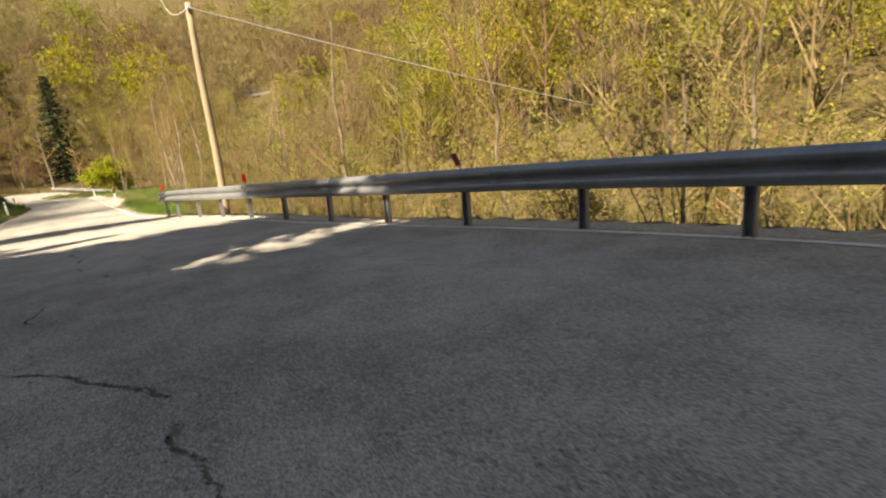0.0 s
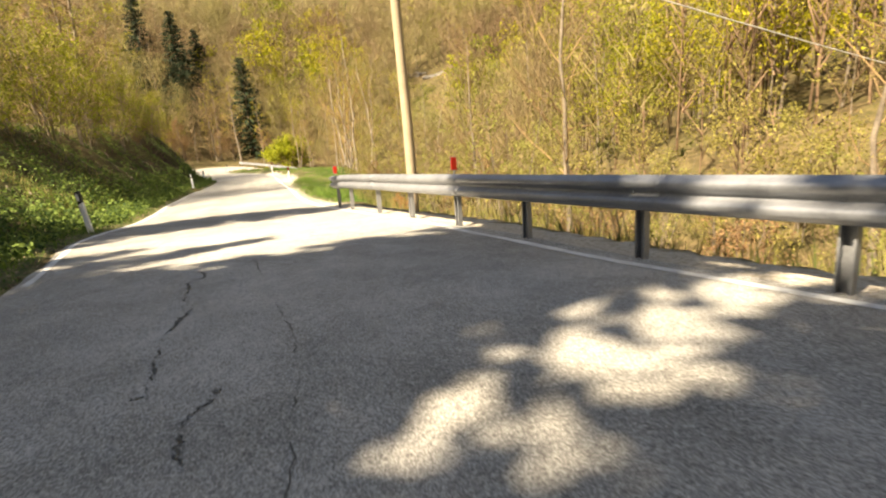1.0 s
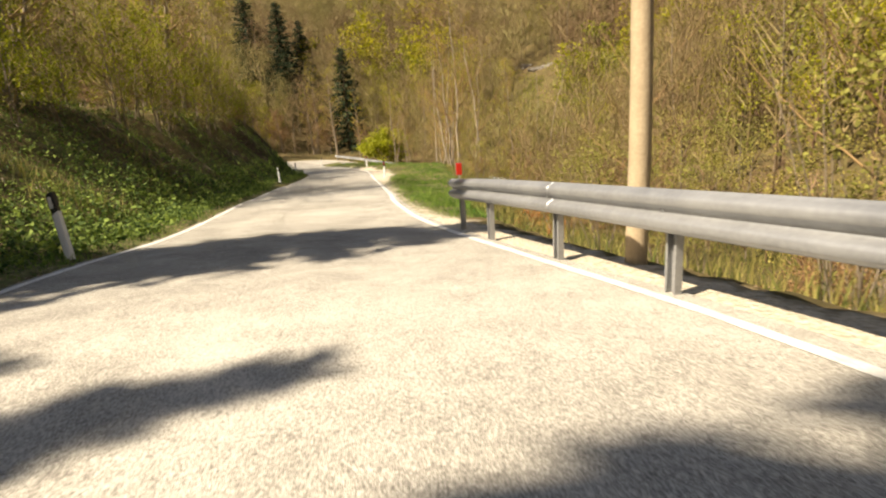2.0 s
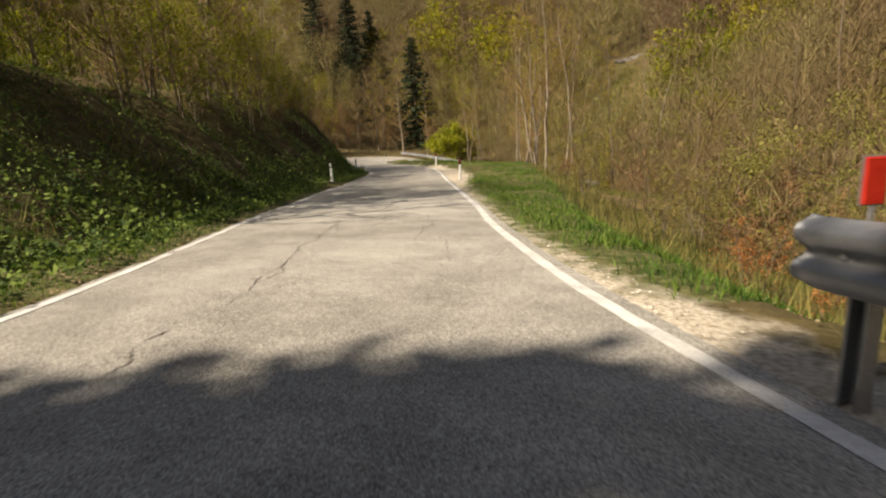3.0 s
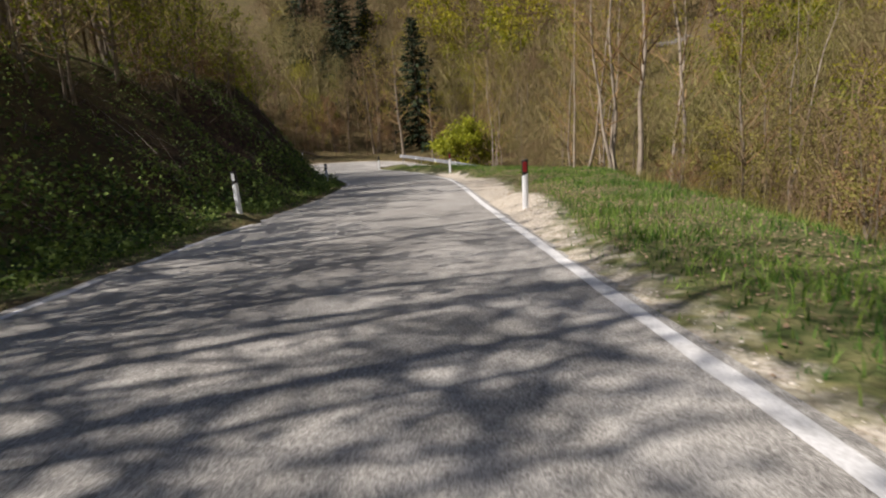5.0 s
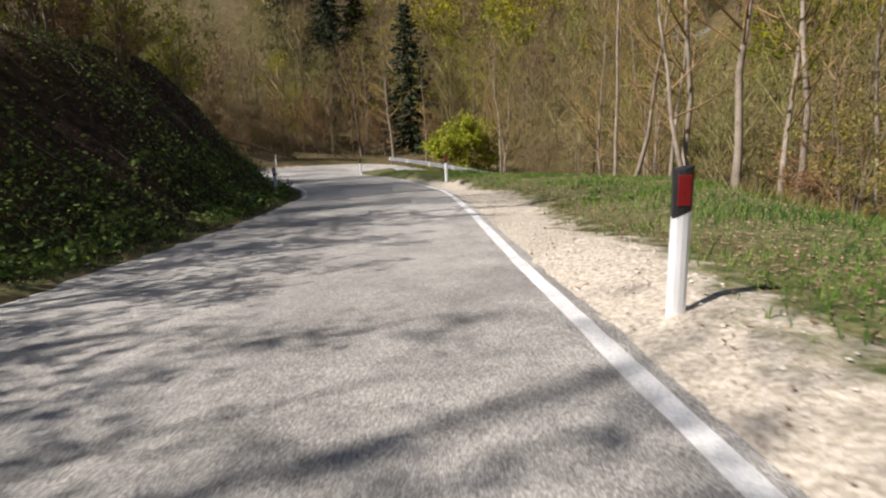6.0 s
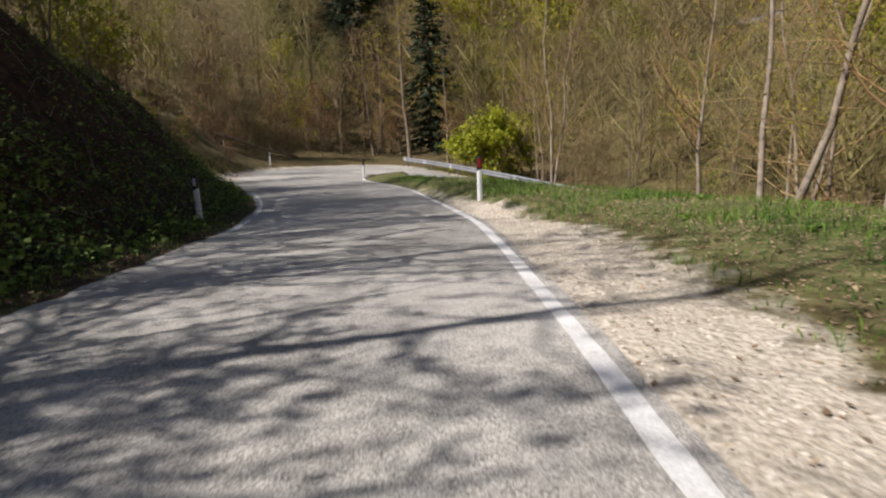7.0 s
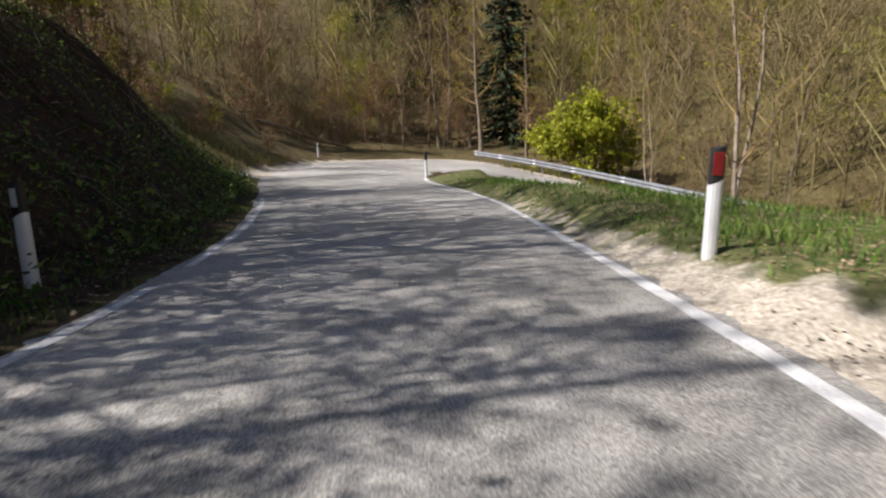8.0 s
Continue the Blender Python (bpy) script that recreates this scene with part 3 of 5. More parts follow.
def channel_post(length, wide=0.12, deep=0.07, thick=0.008):
    """An upright open steel channel, its foot below the ground."""
    x, y = wide / 2, deep / 2
    ring = [(-x, -y), (x, -y), (x, y), (x - 0.02, y), (x - 0.02, y - thick), (x - thick, y - thick), (x - thick, -y + thick), (-x + thick, -y + thick),
            (-x + thick, y - thick), (-x + 0.02, y - thick), (-x + 0.02, y), (-x, y)]
    bm = bmesh.new()
    low = [bm.verts.new((a, b, -0.4)) for a, b in ring]
    high = [bm.verts.new((a, b, length)) for a, b in ring]
    for i in range(len(ring)):
        j = (i + 1) % len(ring)
        bm.faces.new((low[i], low[j], high[j], high[i]))
    bm.faces.new(high)
    bmesh.ops.recalc_face_normals(bm, faces=bm.faces)
    return bm


def box_bm(sx, sy, sz, at=(0, 0, 0), bevel=0.004):
    bm = bmesh.new()
    bmesh.ops.create_cube(bm, size=1, matrix=Matrix.Translation(at) @ Matrix.Diagonal((sx, sy, sz, 1)))
    if bevel:
        bmesh.ops.bevel(bm, geom=bm.edges[:], offset=bevel, segments=1, affect="EDGES")
    return bm


def guard_rail(points, toward, top, spacing, label, stands=()):
    unit = spacing / (24 if len(stands) else 8)
    q, t = plan_line(points, unit)
    root = tagged(new("guard_rail"), label, "guard rail")
    root.location = q[0]
    base = Vector(q[0])
    per = int(round(4.0 / unit))
    for i in range(0, len(q) - 2, per):
        a, b = max(0, i - (1 if i else 0)), min(len(q), i + per + 1)
        lift = 0.004 if (i // per) % 2 else 0.0
        qq = q[a:b] - np.array(base)
        nrm = np.c_[-t[a:b, 1], t[a:b, 0], 0 * t[a:b, 0]] * toward
        v, f = beam_mesh(qq + nrm * (0.1 + lift), t[a:b], toward, top)
        part_of("beam", v, f, M_STEEL, root, smooth=True)
    posts = []
    shared = {}
    step = 8
    for i in [int(np.hypot(*(q[:, :2] - c[:2]).T).argmin()) for c in np.array(stands)] if len(stands) else range(1, len(q), step):
        yaw = math.atan2(t[i, 1], t[i, 0]) + (0 if toward > 0 else math.pi)
        if not shared:
            po = part("post", channel_post(top - 0.06), M_POST, root)
            sp = part("spacer", box_bm(0.09, 0.09, 0.2, (0, 0.075, top - 0.155)), M_POST, root)
            bo = part("bolt", box_bm(0.04, 0.02, 0.04, (0, 0.117 + 0.01, top - 0.155), 0.008), M_STEEL, root)
            shared = {"post": po.data, "spacer": sp.data, "bolt": bo.data}
            made = [po, sp, bo]
        else:
            made = []
            for k, me in shared.items():
                o = new(k, me)
                o.parent = root
                made.append(o)
        for o in made:
            o.location = Vector(q[i]) - base
            o.rotation_euler = (0, 0, yaw)
        posts.append((Vector(q[i]), yaw))
    return root, posts


RAIL_POSTS = [(-9.85, 21.36, -1.24), (-8.85, 20.1, -1.08), (-7.5, 18.65, -0.93), (-6.2, 17.2, -0.79), (-4.87, 15.75, -0.65), (-3.57, 14.33, -0.52), (-2.26, 12.87, -0.38), (-0.96, 11.5, -0.25), (0.38, 10.2, -0.13),
              (1.72, 8.8, 0.0), (2.98, 7.28, 0.13), (4.14, 5.7, 0.27), (5.2, 4.06, 0.4), (6.2, 2.4, 0.51), (7.12, 0.7, 0.62), (7.9, -1.06, 0.72), (8.6, -2.86, 0.82)]
RAIL_ENDS = ((-10.0, 21.56, -1.255), (8.94, -3.8, 0.87))
near_rail, rail_posts = guard_rail([RAIL_ENDS[0], *RAIL_POSTS, RAIL_ENDS[1]], -1, 0.85, 1.93, "galvanised steel double-wave guard rail on steel posts along the verge", RAIL_POSTS)
FAR_RAIL = [(-57.99, 83.15, -5.39), (-52.24, 80.39, -5.6), (-45.86, 77.14, -5.91), (-39.95, 74.06, -6.26), (-32.95, 71.87, -6.91), (-26.11, 72.14, -7.7)]
far_rail, _ = guard_rail(FAR_RAIL, -1, 0.78, 4.0, "pale steel guard rail along the outside of the bend")


def rail_reflector(where, yaw, colour, lean):
    """A small reflector plate on a bracket that stands up from the top of a rail post."""
    root = tagged(new("rail_reflector"), "small red reflector plate on a guard rail post" if colour is M_RED else "dark tilted reflector plate on a guard rail post", "reflector", "reflectors on the guard rail")
    root.matrix_world = Matrix.Translation(where + Vector((0, 0, 0.8))) @ Matrix.Rotation(yaw, 4, "Z") @ Matrix.Rotation(lean, 4, "Y")
    part("bracket", box_bm(0.012, 0.03, 0.14, (0, 0.03, 0.06)), M_POST, root)
    part("plate", box_bm(0.016, 0.1, 0.2, (0, 0.03, 0.21), 0.005), colour, root)
    part("back_plate", box_bm(0.006, 0.11, 0.21, (0.012, 0.03, 0.21), 0.002), M_STEEL, root)
    return root


for k, (i, lean) in enumerate(((0, 0.0), (4, 0.0), (8, 0.55))):
    rail_reflector(rail_posts[i][0], rail_posts[i][1], M_RED if lean == 0 else M_DARKRED, lean)


# ---- roadside delineator posts ----
def delineator(where, face, glass, tilt, lean, label):
    """A white plastic marker post with a slanted black cap and a reflector; face: degrees of the way it looks."""
    root = tagged(new("delineator_post"), label, "delineator post", "delineator posts along the road")
    root.matrix_world = Matrix.Translation(where) @ Matrix.Rotation(radians(face), 4, "Z") @ Matrix.Rotation(radians(tilt), 4, "Y") @ Matrix.Rotation(radians(lean), 4, "X")
    ring = [(0.035, -0.06), (0.05, -0.035), (0.055, 0.0), (0.05, 0.035), (0.035, 0.06), (-0.035, 0.05), (-0.05, 0.02), (-0.05, -0.02), (-0.035, -0.05)]

    def shaft(z0, z1, grow, slant0, slant1):
        bm = bmesh.new()
        lo = [bm.verts.new((x * grow, y * grow, z0 + slant0 * y)) for x, y in ring]
        hi = [bm.verts.new((x * grow, y * grow, z1 + slant1 * y)) for x, y in ring]
        n = len(ring)
        for i in range(n):
            bm.faces.new((lo[i], lo[(i + 1) % n], hi[(i + 1) % n], hi[i]))
        bm.faces.new(hi)
        bm.faces.new(lo[::-1])
        return bm
    part("body", shaft(-0.35, 0.7, 1.0, 0, 0.45), M_WHITE, root)
    cap_ob = part("cap", shaft(0.7, 1.0, 1.03, 0.45, 0.25), M_BLACK, root, "slanted black cap")
    part("reflector", box_bm(0.008, 0.065 if glass is M_GLASS else 0.085, 0.17 if glass is M_GLASS else 0.2, (0.0575, 0, 0.86), 0.003), glass, cap_ob)
    return root


POSTS = [(-14.5, 17.45, -75, M_GLASS, -4, 10), (-30.32, 39.64, -63, M_GLASS, -3, 3), (-39.45, 52.0, -57, M_GLASS, -4, 2), (-24.07, 41.86, -61, M_DARKRED, 2, 0), (-34.68, 56.05, -57, M_DARKRED, 2, 0),
         (-48.6, 67.5, -47, M_BLACK, 0, 0), (-63.8, 73.7, -37, M_WHITE, 0, 0)]
for x, y, face, glass, tilt, lean in POSTS:
    word = "a pale reflector" if glass is M_GLASS else "a dark red reflector" if glass is M_DARKRED else "its plain back showing"
    delineator((x, y, height(x, y)), face, glass, tilt, lean, "white plastic delineator post with black cap and " + word)


# ---- wooden pole with its cable ----
def wooden_pole(where, top, r0, r1, label):
    root = tagged(new("utility_pole"), label, "utility pole")
    root.location = where
    z = np.linspace(-0.5, top, 9)
    v, f = tube(np.c_[0.02 * np.sin(z), 0.015 * np.cos(z * 0.8), z], np.linspace(r0, r1, 9), 10)
    cap = np.vstack([v, [[0, 0, top + 0.03]]])
    n = len(v)
    caps = np.array([(n - 10 + i, n - 10 + (i + 1) % 10, n, -1) for i in range(10)])
    part_of("shaft", cap, np.vstack([f, caps]), M_POLE, root, smooth=True)
    part("bracket", box_bm(0.05, 0.34, 0.05, (0, 0, top - 0.2)), M_POST, root)
    for y in (-0.14, 0.14):
        bm = bmesh.new()
        bmesh.ops.create_cone(bm, cap_ends=True, segments=8, radius1=0.035, radius2=0.02, depth=0.1, matrix=Matrix.Translation((0, y, top - 0.125)))
        part("insulator", bm, M_WHITE, root)
    return root


POLE_Z = height(-6.65, 18.55)
wooden_pole((-6.65, 18.55, POLE_Z), 4.98 - POLE_Z, 0.115, 0.09, "weathered round wooden pole behind the guard rail")
wooden_pole((22.7, 40.8, height(22.7, 40.8)), -2.35 - height(22.7, 40.8), 0.13, 0.1, "weathered round wooden pole down in the valley")


def cable(a, b, sag, label):
    t = np.linspace(0, 1, 40)[:, None]
    p = np.array(a) * (1 - t) + np.array(b) * t
    p[:, 2] -= sag * 4 * (t * (1 - t))[:, 0]
    v, f = tube(p, np.full(40, 0.018), 5)
    return tagged(new("cable", mesh_of("cable", v, f, M_CABLE, smooth=True)), label, "cable")


cable((-6.65, 18.45, 4.85), (22.7, 40.8, -2.5), 0.35, "pale cable from the pole down across the valley")
cable((-6.65, 18.45, 4.85), (-27.0, 61.0, 15.0), 0.9, "pale cable from the pole up the valley")


# ---- trees ----
def spikes(base, tip, r):
    """Thin three-sided twigs."""
    base, tip, r = np.asarray(base, float), np.asarray(tip, float), np.broadcast_to(np.asarray(r, float), (len(base),))
    d = tip - base
    s = np.cross(d, (0.3, 0.5, 0.81))
    s /= np.linalg.norm(s, axis=1)[:, None] + 1e-9
    u = np.cross(d, s)
    u /= np.linalg.norm(u, axis=1)[:, None] + 1e-9
    a = [base + r[:, None] * (math.cos(k) * s + math.sin(k) * u) for k in (0, 2.094, 4.189)]
    v = np.stack([*a, tip], 1).reshape(-1, 3)
    k = np.arange(len(base)) * 4
    f = np.concatenate([np.c_[k, k + 1, k + 3], np.c_[k + 1, k + 2, k + 3], np.c_[k + 2, k, k + 3]])
    return v, f


def leaf_quads(c, size, r, long=1.5, flat=0.0):
    """Folded, pointed leaves at places c."""
    n = len(c)
    a = r.normal(size=(n, 3))
    a[:, 2] *= 1 - flat
    a /= np.linalg.norm(a, axis=1)[:, None] + 1e-9
    b = np.cross(a, r.normal(size=(n, 3)) * (1 - flat) + np.array([0, 0, flat * 2.0]))
    b /= np.linalg.norm(b, axis=1)[:, None] + 1e-9
    nn = np.cross(a, b)
    s = (size * r.uniform(0.6, 1.4, n))[:, None]
    v = np.stack([c - a * s * long / 2, c + b * s / 2 + nn * s * 0.15, c + a * s * long / 2, c - b * s / 2 + nn * s * 0.15], 1).reshape(-1, 3)
    k = np.arange(n) * 4
    return v, np.c_[k, k + 1, k + 2, k + 3]


def broad_tree(seed, H, r0, stems=1, limbs=20, twigs=7, fine=4, leaves=1200, leaf=0.07, low=0.3, reach=0.34, up=0.9, sides=6, thick=1.0, segs=4, bend=0.42):
    """Corners and faces of a deciduous tree: trunk, crown of limbs and twigs, leaves."""
    r = np.random.default_rng(seed)
    trunk, crown, ends = [], [], []
    tb, tt, tr = [], [], []
    for k in range(stems):
        n = 9
        t = np.linspace(0, 1, n)
        lean = r.normal(0, 0.035 if stems == 1 else 0.07 if stems == 2 else 0.2, 2)
        h = H * (1 if k == 0 else r.uniform(0.7, 1.0))
        wob = np.cumsum(r.normal(0, 0.012 * H, (n, 2)), 0)
        wob[0] = 0
        p = np.c_[lean[0] * h * t + wob[:, 0] * bend + (0 if stems == 1 else r.normal(0, 0.12)), lean[1] * h * t + wob[:, 1] * bend + (0 if stems == 1 else r.normal(0, 0.12)), h * t - 0.3]
        rad = r0 * (1 if k == 0 else r.uniform(0.5, 0.9)) * (1 - 0.88 * t) * (1 + 0.35 * np.exp(-t * 14))
        trunk.append(tube(p, rad, sides))
        for i in range(max(3, limbs // stems)):
            f = low + (0.97 - low) * (i + r.uniform(0, 1)) / max(3, limbs // stems)
            b = np.array([np.interp(f, t, p[:, c]) for c in range(3)])
            az = r.uniform(0, 2 * np.pi)
            L = H * reach * (1.12 - f * 0.75) * r.uniform(0.6, 1.15)
            el = r.uniform(0.35, 0.75) * up
            d0 = np.array([math.cos(az) * math.cos(el), math.sin(az) * math.cos(el), math.sin(el)])
            w = np.linspace(0, 1, segs + 1)[:, None]
            q = b + d0 * L * w + np.array([0, 0, 1]) * L * 0.28 * w ** 2 * up + np.cumsum(r.normal(0, 0.03 * L, (segs + 1, 3)), 0) * (w > 0)
            rr = max(0.012, np.interp(f, t, rad) * 0.5) * thick
            crown.append(tube(q, rr * (1 - 0.85 * w[:, 0]), 4 if segs > 2 else 3))
            for j in range(twigs):
                u = r.uniform(0.25, 1.0)
                o = np.array([np.interp(u, w[:, 0], q[:, c]) for c in range(3)])
                d = (q[-1] - q[0]) / L + r.normal(0, 0.6, 3) + np.array([0, 0, 0.35 * up])
                l = L * r.uniform(0.2, 0.5)
                e = o + d / np.linalg.norm(d) * l
                tb.append(o), tt.append(e), tr.append(max(0.006, rr * 0.28))
                for g in range(fine):
                    v = r.uniform(0.2, 1.0)
                    o2 = o + (e - o) * v
                    d2 = (e - o) / l + r.normal(0, 0.7, 3) + np.array([0, 0, 0.2])
                    e2 = o2 + d2 / np.linalg.norm(d2) * l * r.uniform(0.25, 0.55)
                    tb.append(o2), tt.append(e2), tr.append(max(0.004, rr * 0.12))
                    ends.append(o2 + (e2 - o2) * r.uniform(0.3, 1.05))
                    ends.append(e2)
    crown.append(spikes(tb, tt, np.array(tr) * thick))
    ends = np.array(ends)
    out = {"trunk": joined(trunk), "crown": joined(crown)}
    if leaves:
        c = ends[r.integers(0, len(ends), leaves)] + r.normal(0, leaf * 1.3, (leaves, 3))
        out["leaves"] = leaf_quads(c, leaf, r)
    return out


def spruce_tree(seed, H, whorl=0.42, arms=7, cards=7, low=0.1, wide=0.17, power=0.85):
    """A spruce: straight trunk, whorls of drooping arms hung with needle sprays."""
    r = np.random.default_rng(seed)
    z = np.linspace(-0.3, H, 8)
    out = {"trunk": tube(np.c_[0 * z, 0 * z, z], 0.013 * H * (1 - 0.95 * np.linspace(0, 1, 8)) + 0.01, 7)}
    base, tip, rad, cc, aa, ss = [], [], [], [], [], []
    zz = H * low
    while zz < H * 0.985:
        f = zz / H
        for k in range(arms):
            if r.uniform() < 0.12:
                continue
            az = r.uniform(0, 2 * np.pi)
            L = (H * wide * (1 - f) ** power + 0.2) * r.uniform(0.7, 1.15)
            droop = r.uniform(-0.38, -0.05) + 0.4 * f
            d = np.array([math.cos(az), math.sin(az), droop])
            b = np.array([0, 0, zz + r.uniform(-0.1, 0.1)])
            e = b + d * L
            base.append(b), tip.append(e), rad.append(0.012 + 0.01 * (1 - f))
            for j in range(cards):
                u = (j + r.uniform(0.3, 1)) / cards
                cc.append(b + (e - b) * u + np.array([0, 0, -0.05]) + r.normal(0, 0.04, 3))
                sgn = r.choice((-1, 1))
                side = np.array([-d[1], d[0], 0]) * sgn
                aa.append(d * 0.7 + side * r.uniform(0.2, 1.0) + np.array([0, 0, r.uniform(-0.7, -0.1)]))
                ss.append((0.14 * L + 0.16) * (7 / cards) ** 0.5)
        zz += whorl * (1 - 0.45 * f) * r.uniform(0.8, 1.2)
    out["crown"] = spikes(base, tip, rad)
    c, a, s = np.array(cc), np.array(aa), np.array(ss)[:, None] * r.uniform(0.8, 1.3, (len(cc), 1))
    a /= np.linalg.norm(a, axis=1)[:, None]
    b = np.cross(a, r.normal(size=a.shape))
    b /= np.linalg.norm(b, axis=1)[:, None]
    v = np.stack([c - a * s * 0.3, c + b * s * 0.33, c + a * s, c - b * s * 0.33], 1).reshape(-1, 3)
    k = np.arange(len(c)) * 4
    out["leaves"] = (v, np.c_[k, k + 1, k + 2, k + 3])
    return out


def plant_thing(name, model, leaf_mat, label, category, group, tint=0.0, bark=None):
    """A plant as a thing: an empty at its foot with trunk, crown and leaves under it."""
    root = tagged(new(name), label, category, group)
    for key, mt in (("trunk", bark or M_BARK), ("crown", M_TWIG), ("leaves", leaf_mat)):
        if key in model:
            v, f = model[key]
            part_of({"trunk": "trunk", "crown": "crown", "leaves": "leaves"}[key], v, f, mt, root, smooth=key == "trunk", tint=np.full(len(v), tint))
    return root


def foot(x, y, turn, size=1.0):
    return Matrix.Translation((x, y, height(x, y))) @ Matrix.Rotation(turn, 4, "Z") @ Matrix.Scale(size, 4)


def scatter_things(root, places):
    """Puts a plant at the first place and copies of it at the others: x, y, turn, size."""
    for k, (x, y, turn, size) in enumerate(places):
        ob = root if k == 0 else copy_thing(root, foot(x, y, turn, 1.0))
        ob.matrix_world = foot(x, y, turn, size)
        ob.scale = (size, size, size)


# slender pale trees beyond the verge
A = broad_tree(11, 13, 0.1, 1, 28, 9, 6, 1500, 0.05, 0.26, 0.26, 1.0, 6, 1.0, 4, 0.8)
B = broad_tree(12, 12, 0.085, 2, 30, 9, 6, 1300, 0.05, 0.24, 0.28, 1.1, 6, 1.0, 4, 0.9)
C = broad_tree(13, 14, 0.1, 2, 54, 6, 3, 400, 0.045, 0.1, 0.2, 0.22, 6, 0.5, 4, 0.7)
scatter_things(plant_thing("tree", A, M_LEAF, "slender pale-barked tree nearly bare with first leaf buds", "tree", "bare trees below the verge", 0.0, M_PALE),
               [(-24.8, 54.4, 1.9, 1.1), (-21.3, 58.4, 3.0, 0.9), (-31.7, 65.5, 5.1, 0.85), (-27.2, 58.2, 0.3, 0.8)])
scatter_things(plant_thing("tree", B, M_LEAF, "forked pale-barked tree nearly bare in spring", "tree", "bare trees below the verge", 0.3, M_PALE),
               [(-23.6, 55.2, 0.9, 1.1), (-26.0, 56.0, 2.6, 1.1), (-28.2, 61.2, 4.2, 0.85), (-36.7, 64.2, 0.4, 0.8), (-45.3, 83.0, 2.0, 0.8), (-28.7, 62.0, 1.2, 0.8)])
scatter_things(plant_thing("tree", C, M_DRY, "pale leaning tree with long level dry branches", "tree", "bare trees below the verge", 0.6, M_PALE),
               [(-29.3, 59.8, 0.2, 1.0), (-19.8, 60.7, 2.0, 0.85)])

# the forked tree behind the guard rail and its neighbours
D = broad_tree(21, 9.5, 0.1, 1, 26, 8, 5, 1100, 0.032, 0.28, 0.36, 1.15, 6, 0.6, 4, 0.8)
scatter_things(plant_thing("tree", D, M_BUD, "small forked tree with bare twigs and swelling buds", "tree", "young trees below the guard rail", 0.2),
               [(-3.4, 22.4, 0.5, 1.0), (1.6, 18.0, 2.2, 0.85), (6.1, 14.0, 4.0, 0.9), (-7.5, 29.4, 1.0, 0.9), (9.9, 11.2, 3.0, 0.9)])

# yellow-green shrub behind the bend, and pale trunk beside it
Y = broad_tree(31, 4.0, 0.06, 8, 46, 6, 4, 7500, 0.15, 0.04, 0.62, 0.75)
scatter_things(plant_thing("shrub", Y, M_FRESH, "round shrub full of bright yellow-green spring leaves", "shrub", "", 0.0), [(-49.9, 84.0, 0.0, 1.3)])
E_ = broad_tree(41, 15, 0.2, 1, 26, 7, 5, 900, 0.08, 0.3, 0.2, 0.8)
scatter_things(plant_thing("tree", E_, M_LEAF, "tall bare tree with a pale trunk behind the bend", "tree", "bare trees behind the bend", 0.2),
               [(-61.0, 87.8, 0.0, 1.0), (-57.4, 89.0, 2.0, 0.7), (-67.2, 89.8, 1.0, 0.8), (-70.6, 95.0, 3.0, 0.9), (-54.0, 92.5, 4.0, 0.8)])
R_ = broad_tree(42, 7, 0.12, 3, 34, 8, 5, 2600, 0.09, 0.18, 0.4, 0.9)
scatter_things(plant_thing("tree", R_, M_DRY, "low round tree with reddish-brown twigs behind the bend", "tree", "bare trees behind the bend", 0.3),
               [(-71.2, 86.9, 0.0, 1.0), (-75.6, 83.5, 2.0, 0.9), (-65.1, 91.6, 4.0, 0.85), (-80.1, 79.7, 1.0, 0.9), (-69.0, 92.5, 3.0, 0.8), (-58.5, 93.0, 5.0, 0.8), (-74.5, 91.0, 5.5, 1.0), (-54.8, 97.0, 2.5, 0.9)])

# spruces
S1 = spruce_tree(51, 18, 0.4, 8, 9, 0.06, 0.21, 0.62)
S2 = spruce_tree(52, 15, 0.38, 8, 8, 0.06, 0.21, 0.65)
scatter_things(plant_thing("spruce", S1, M_NEEDLE, "tall dark green spruce standing among bare trees", "spruce", "spruces on the slopes"),
               [(x, y, 0.8 * k, (top - height(x, y)) / 18) for k, (x, y, top) in enumerate(((-63.6, 95.1, 12.4), (-82.8, 102.7, 23.0), (-91.2, 103.0, 27.0), (17.0, 80.3, 12.5), (38.8, 66.3, 13.0)))])
scatter_things(plant_thing("spruce", S2, M_NEEDLE, "dark green spruce with dense drooping branches", "spruce", "spruces on the slopes"),
               [(x, y, 0.8 * k, (top - height(x, y)) / 15) for k, (x, y, top) in enumerate(((-79.2, 99.0, 14.0), (-81.5, 107.0, 20.0)))])

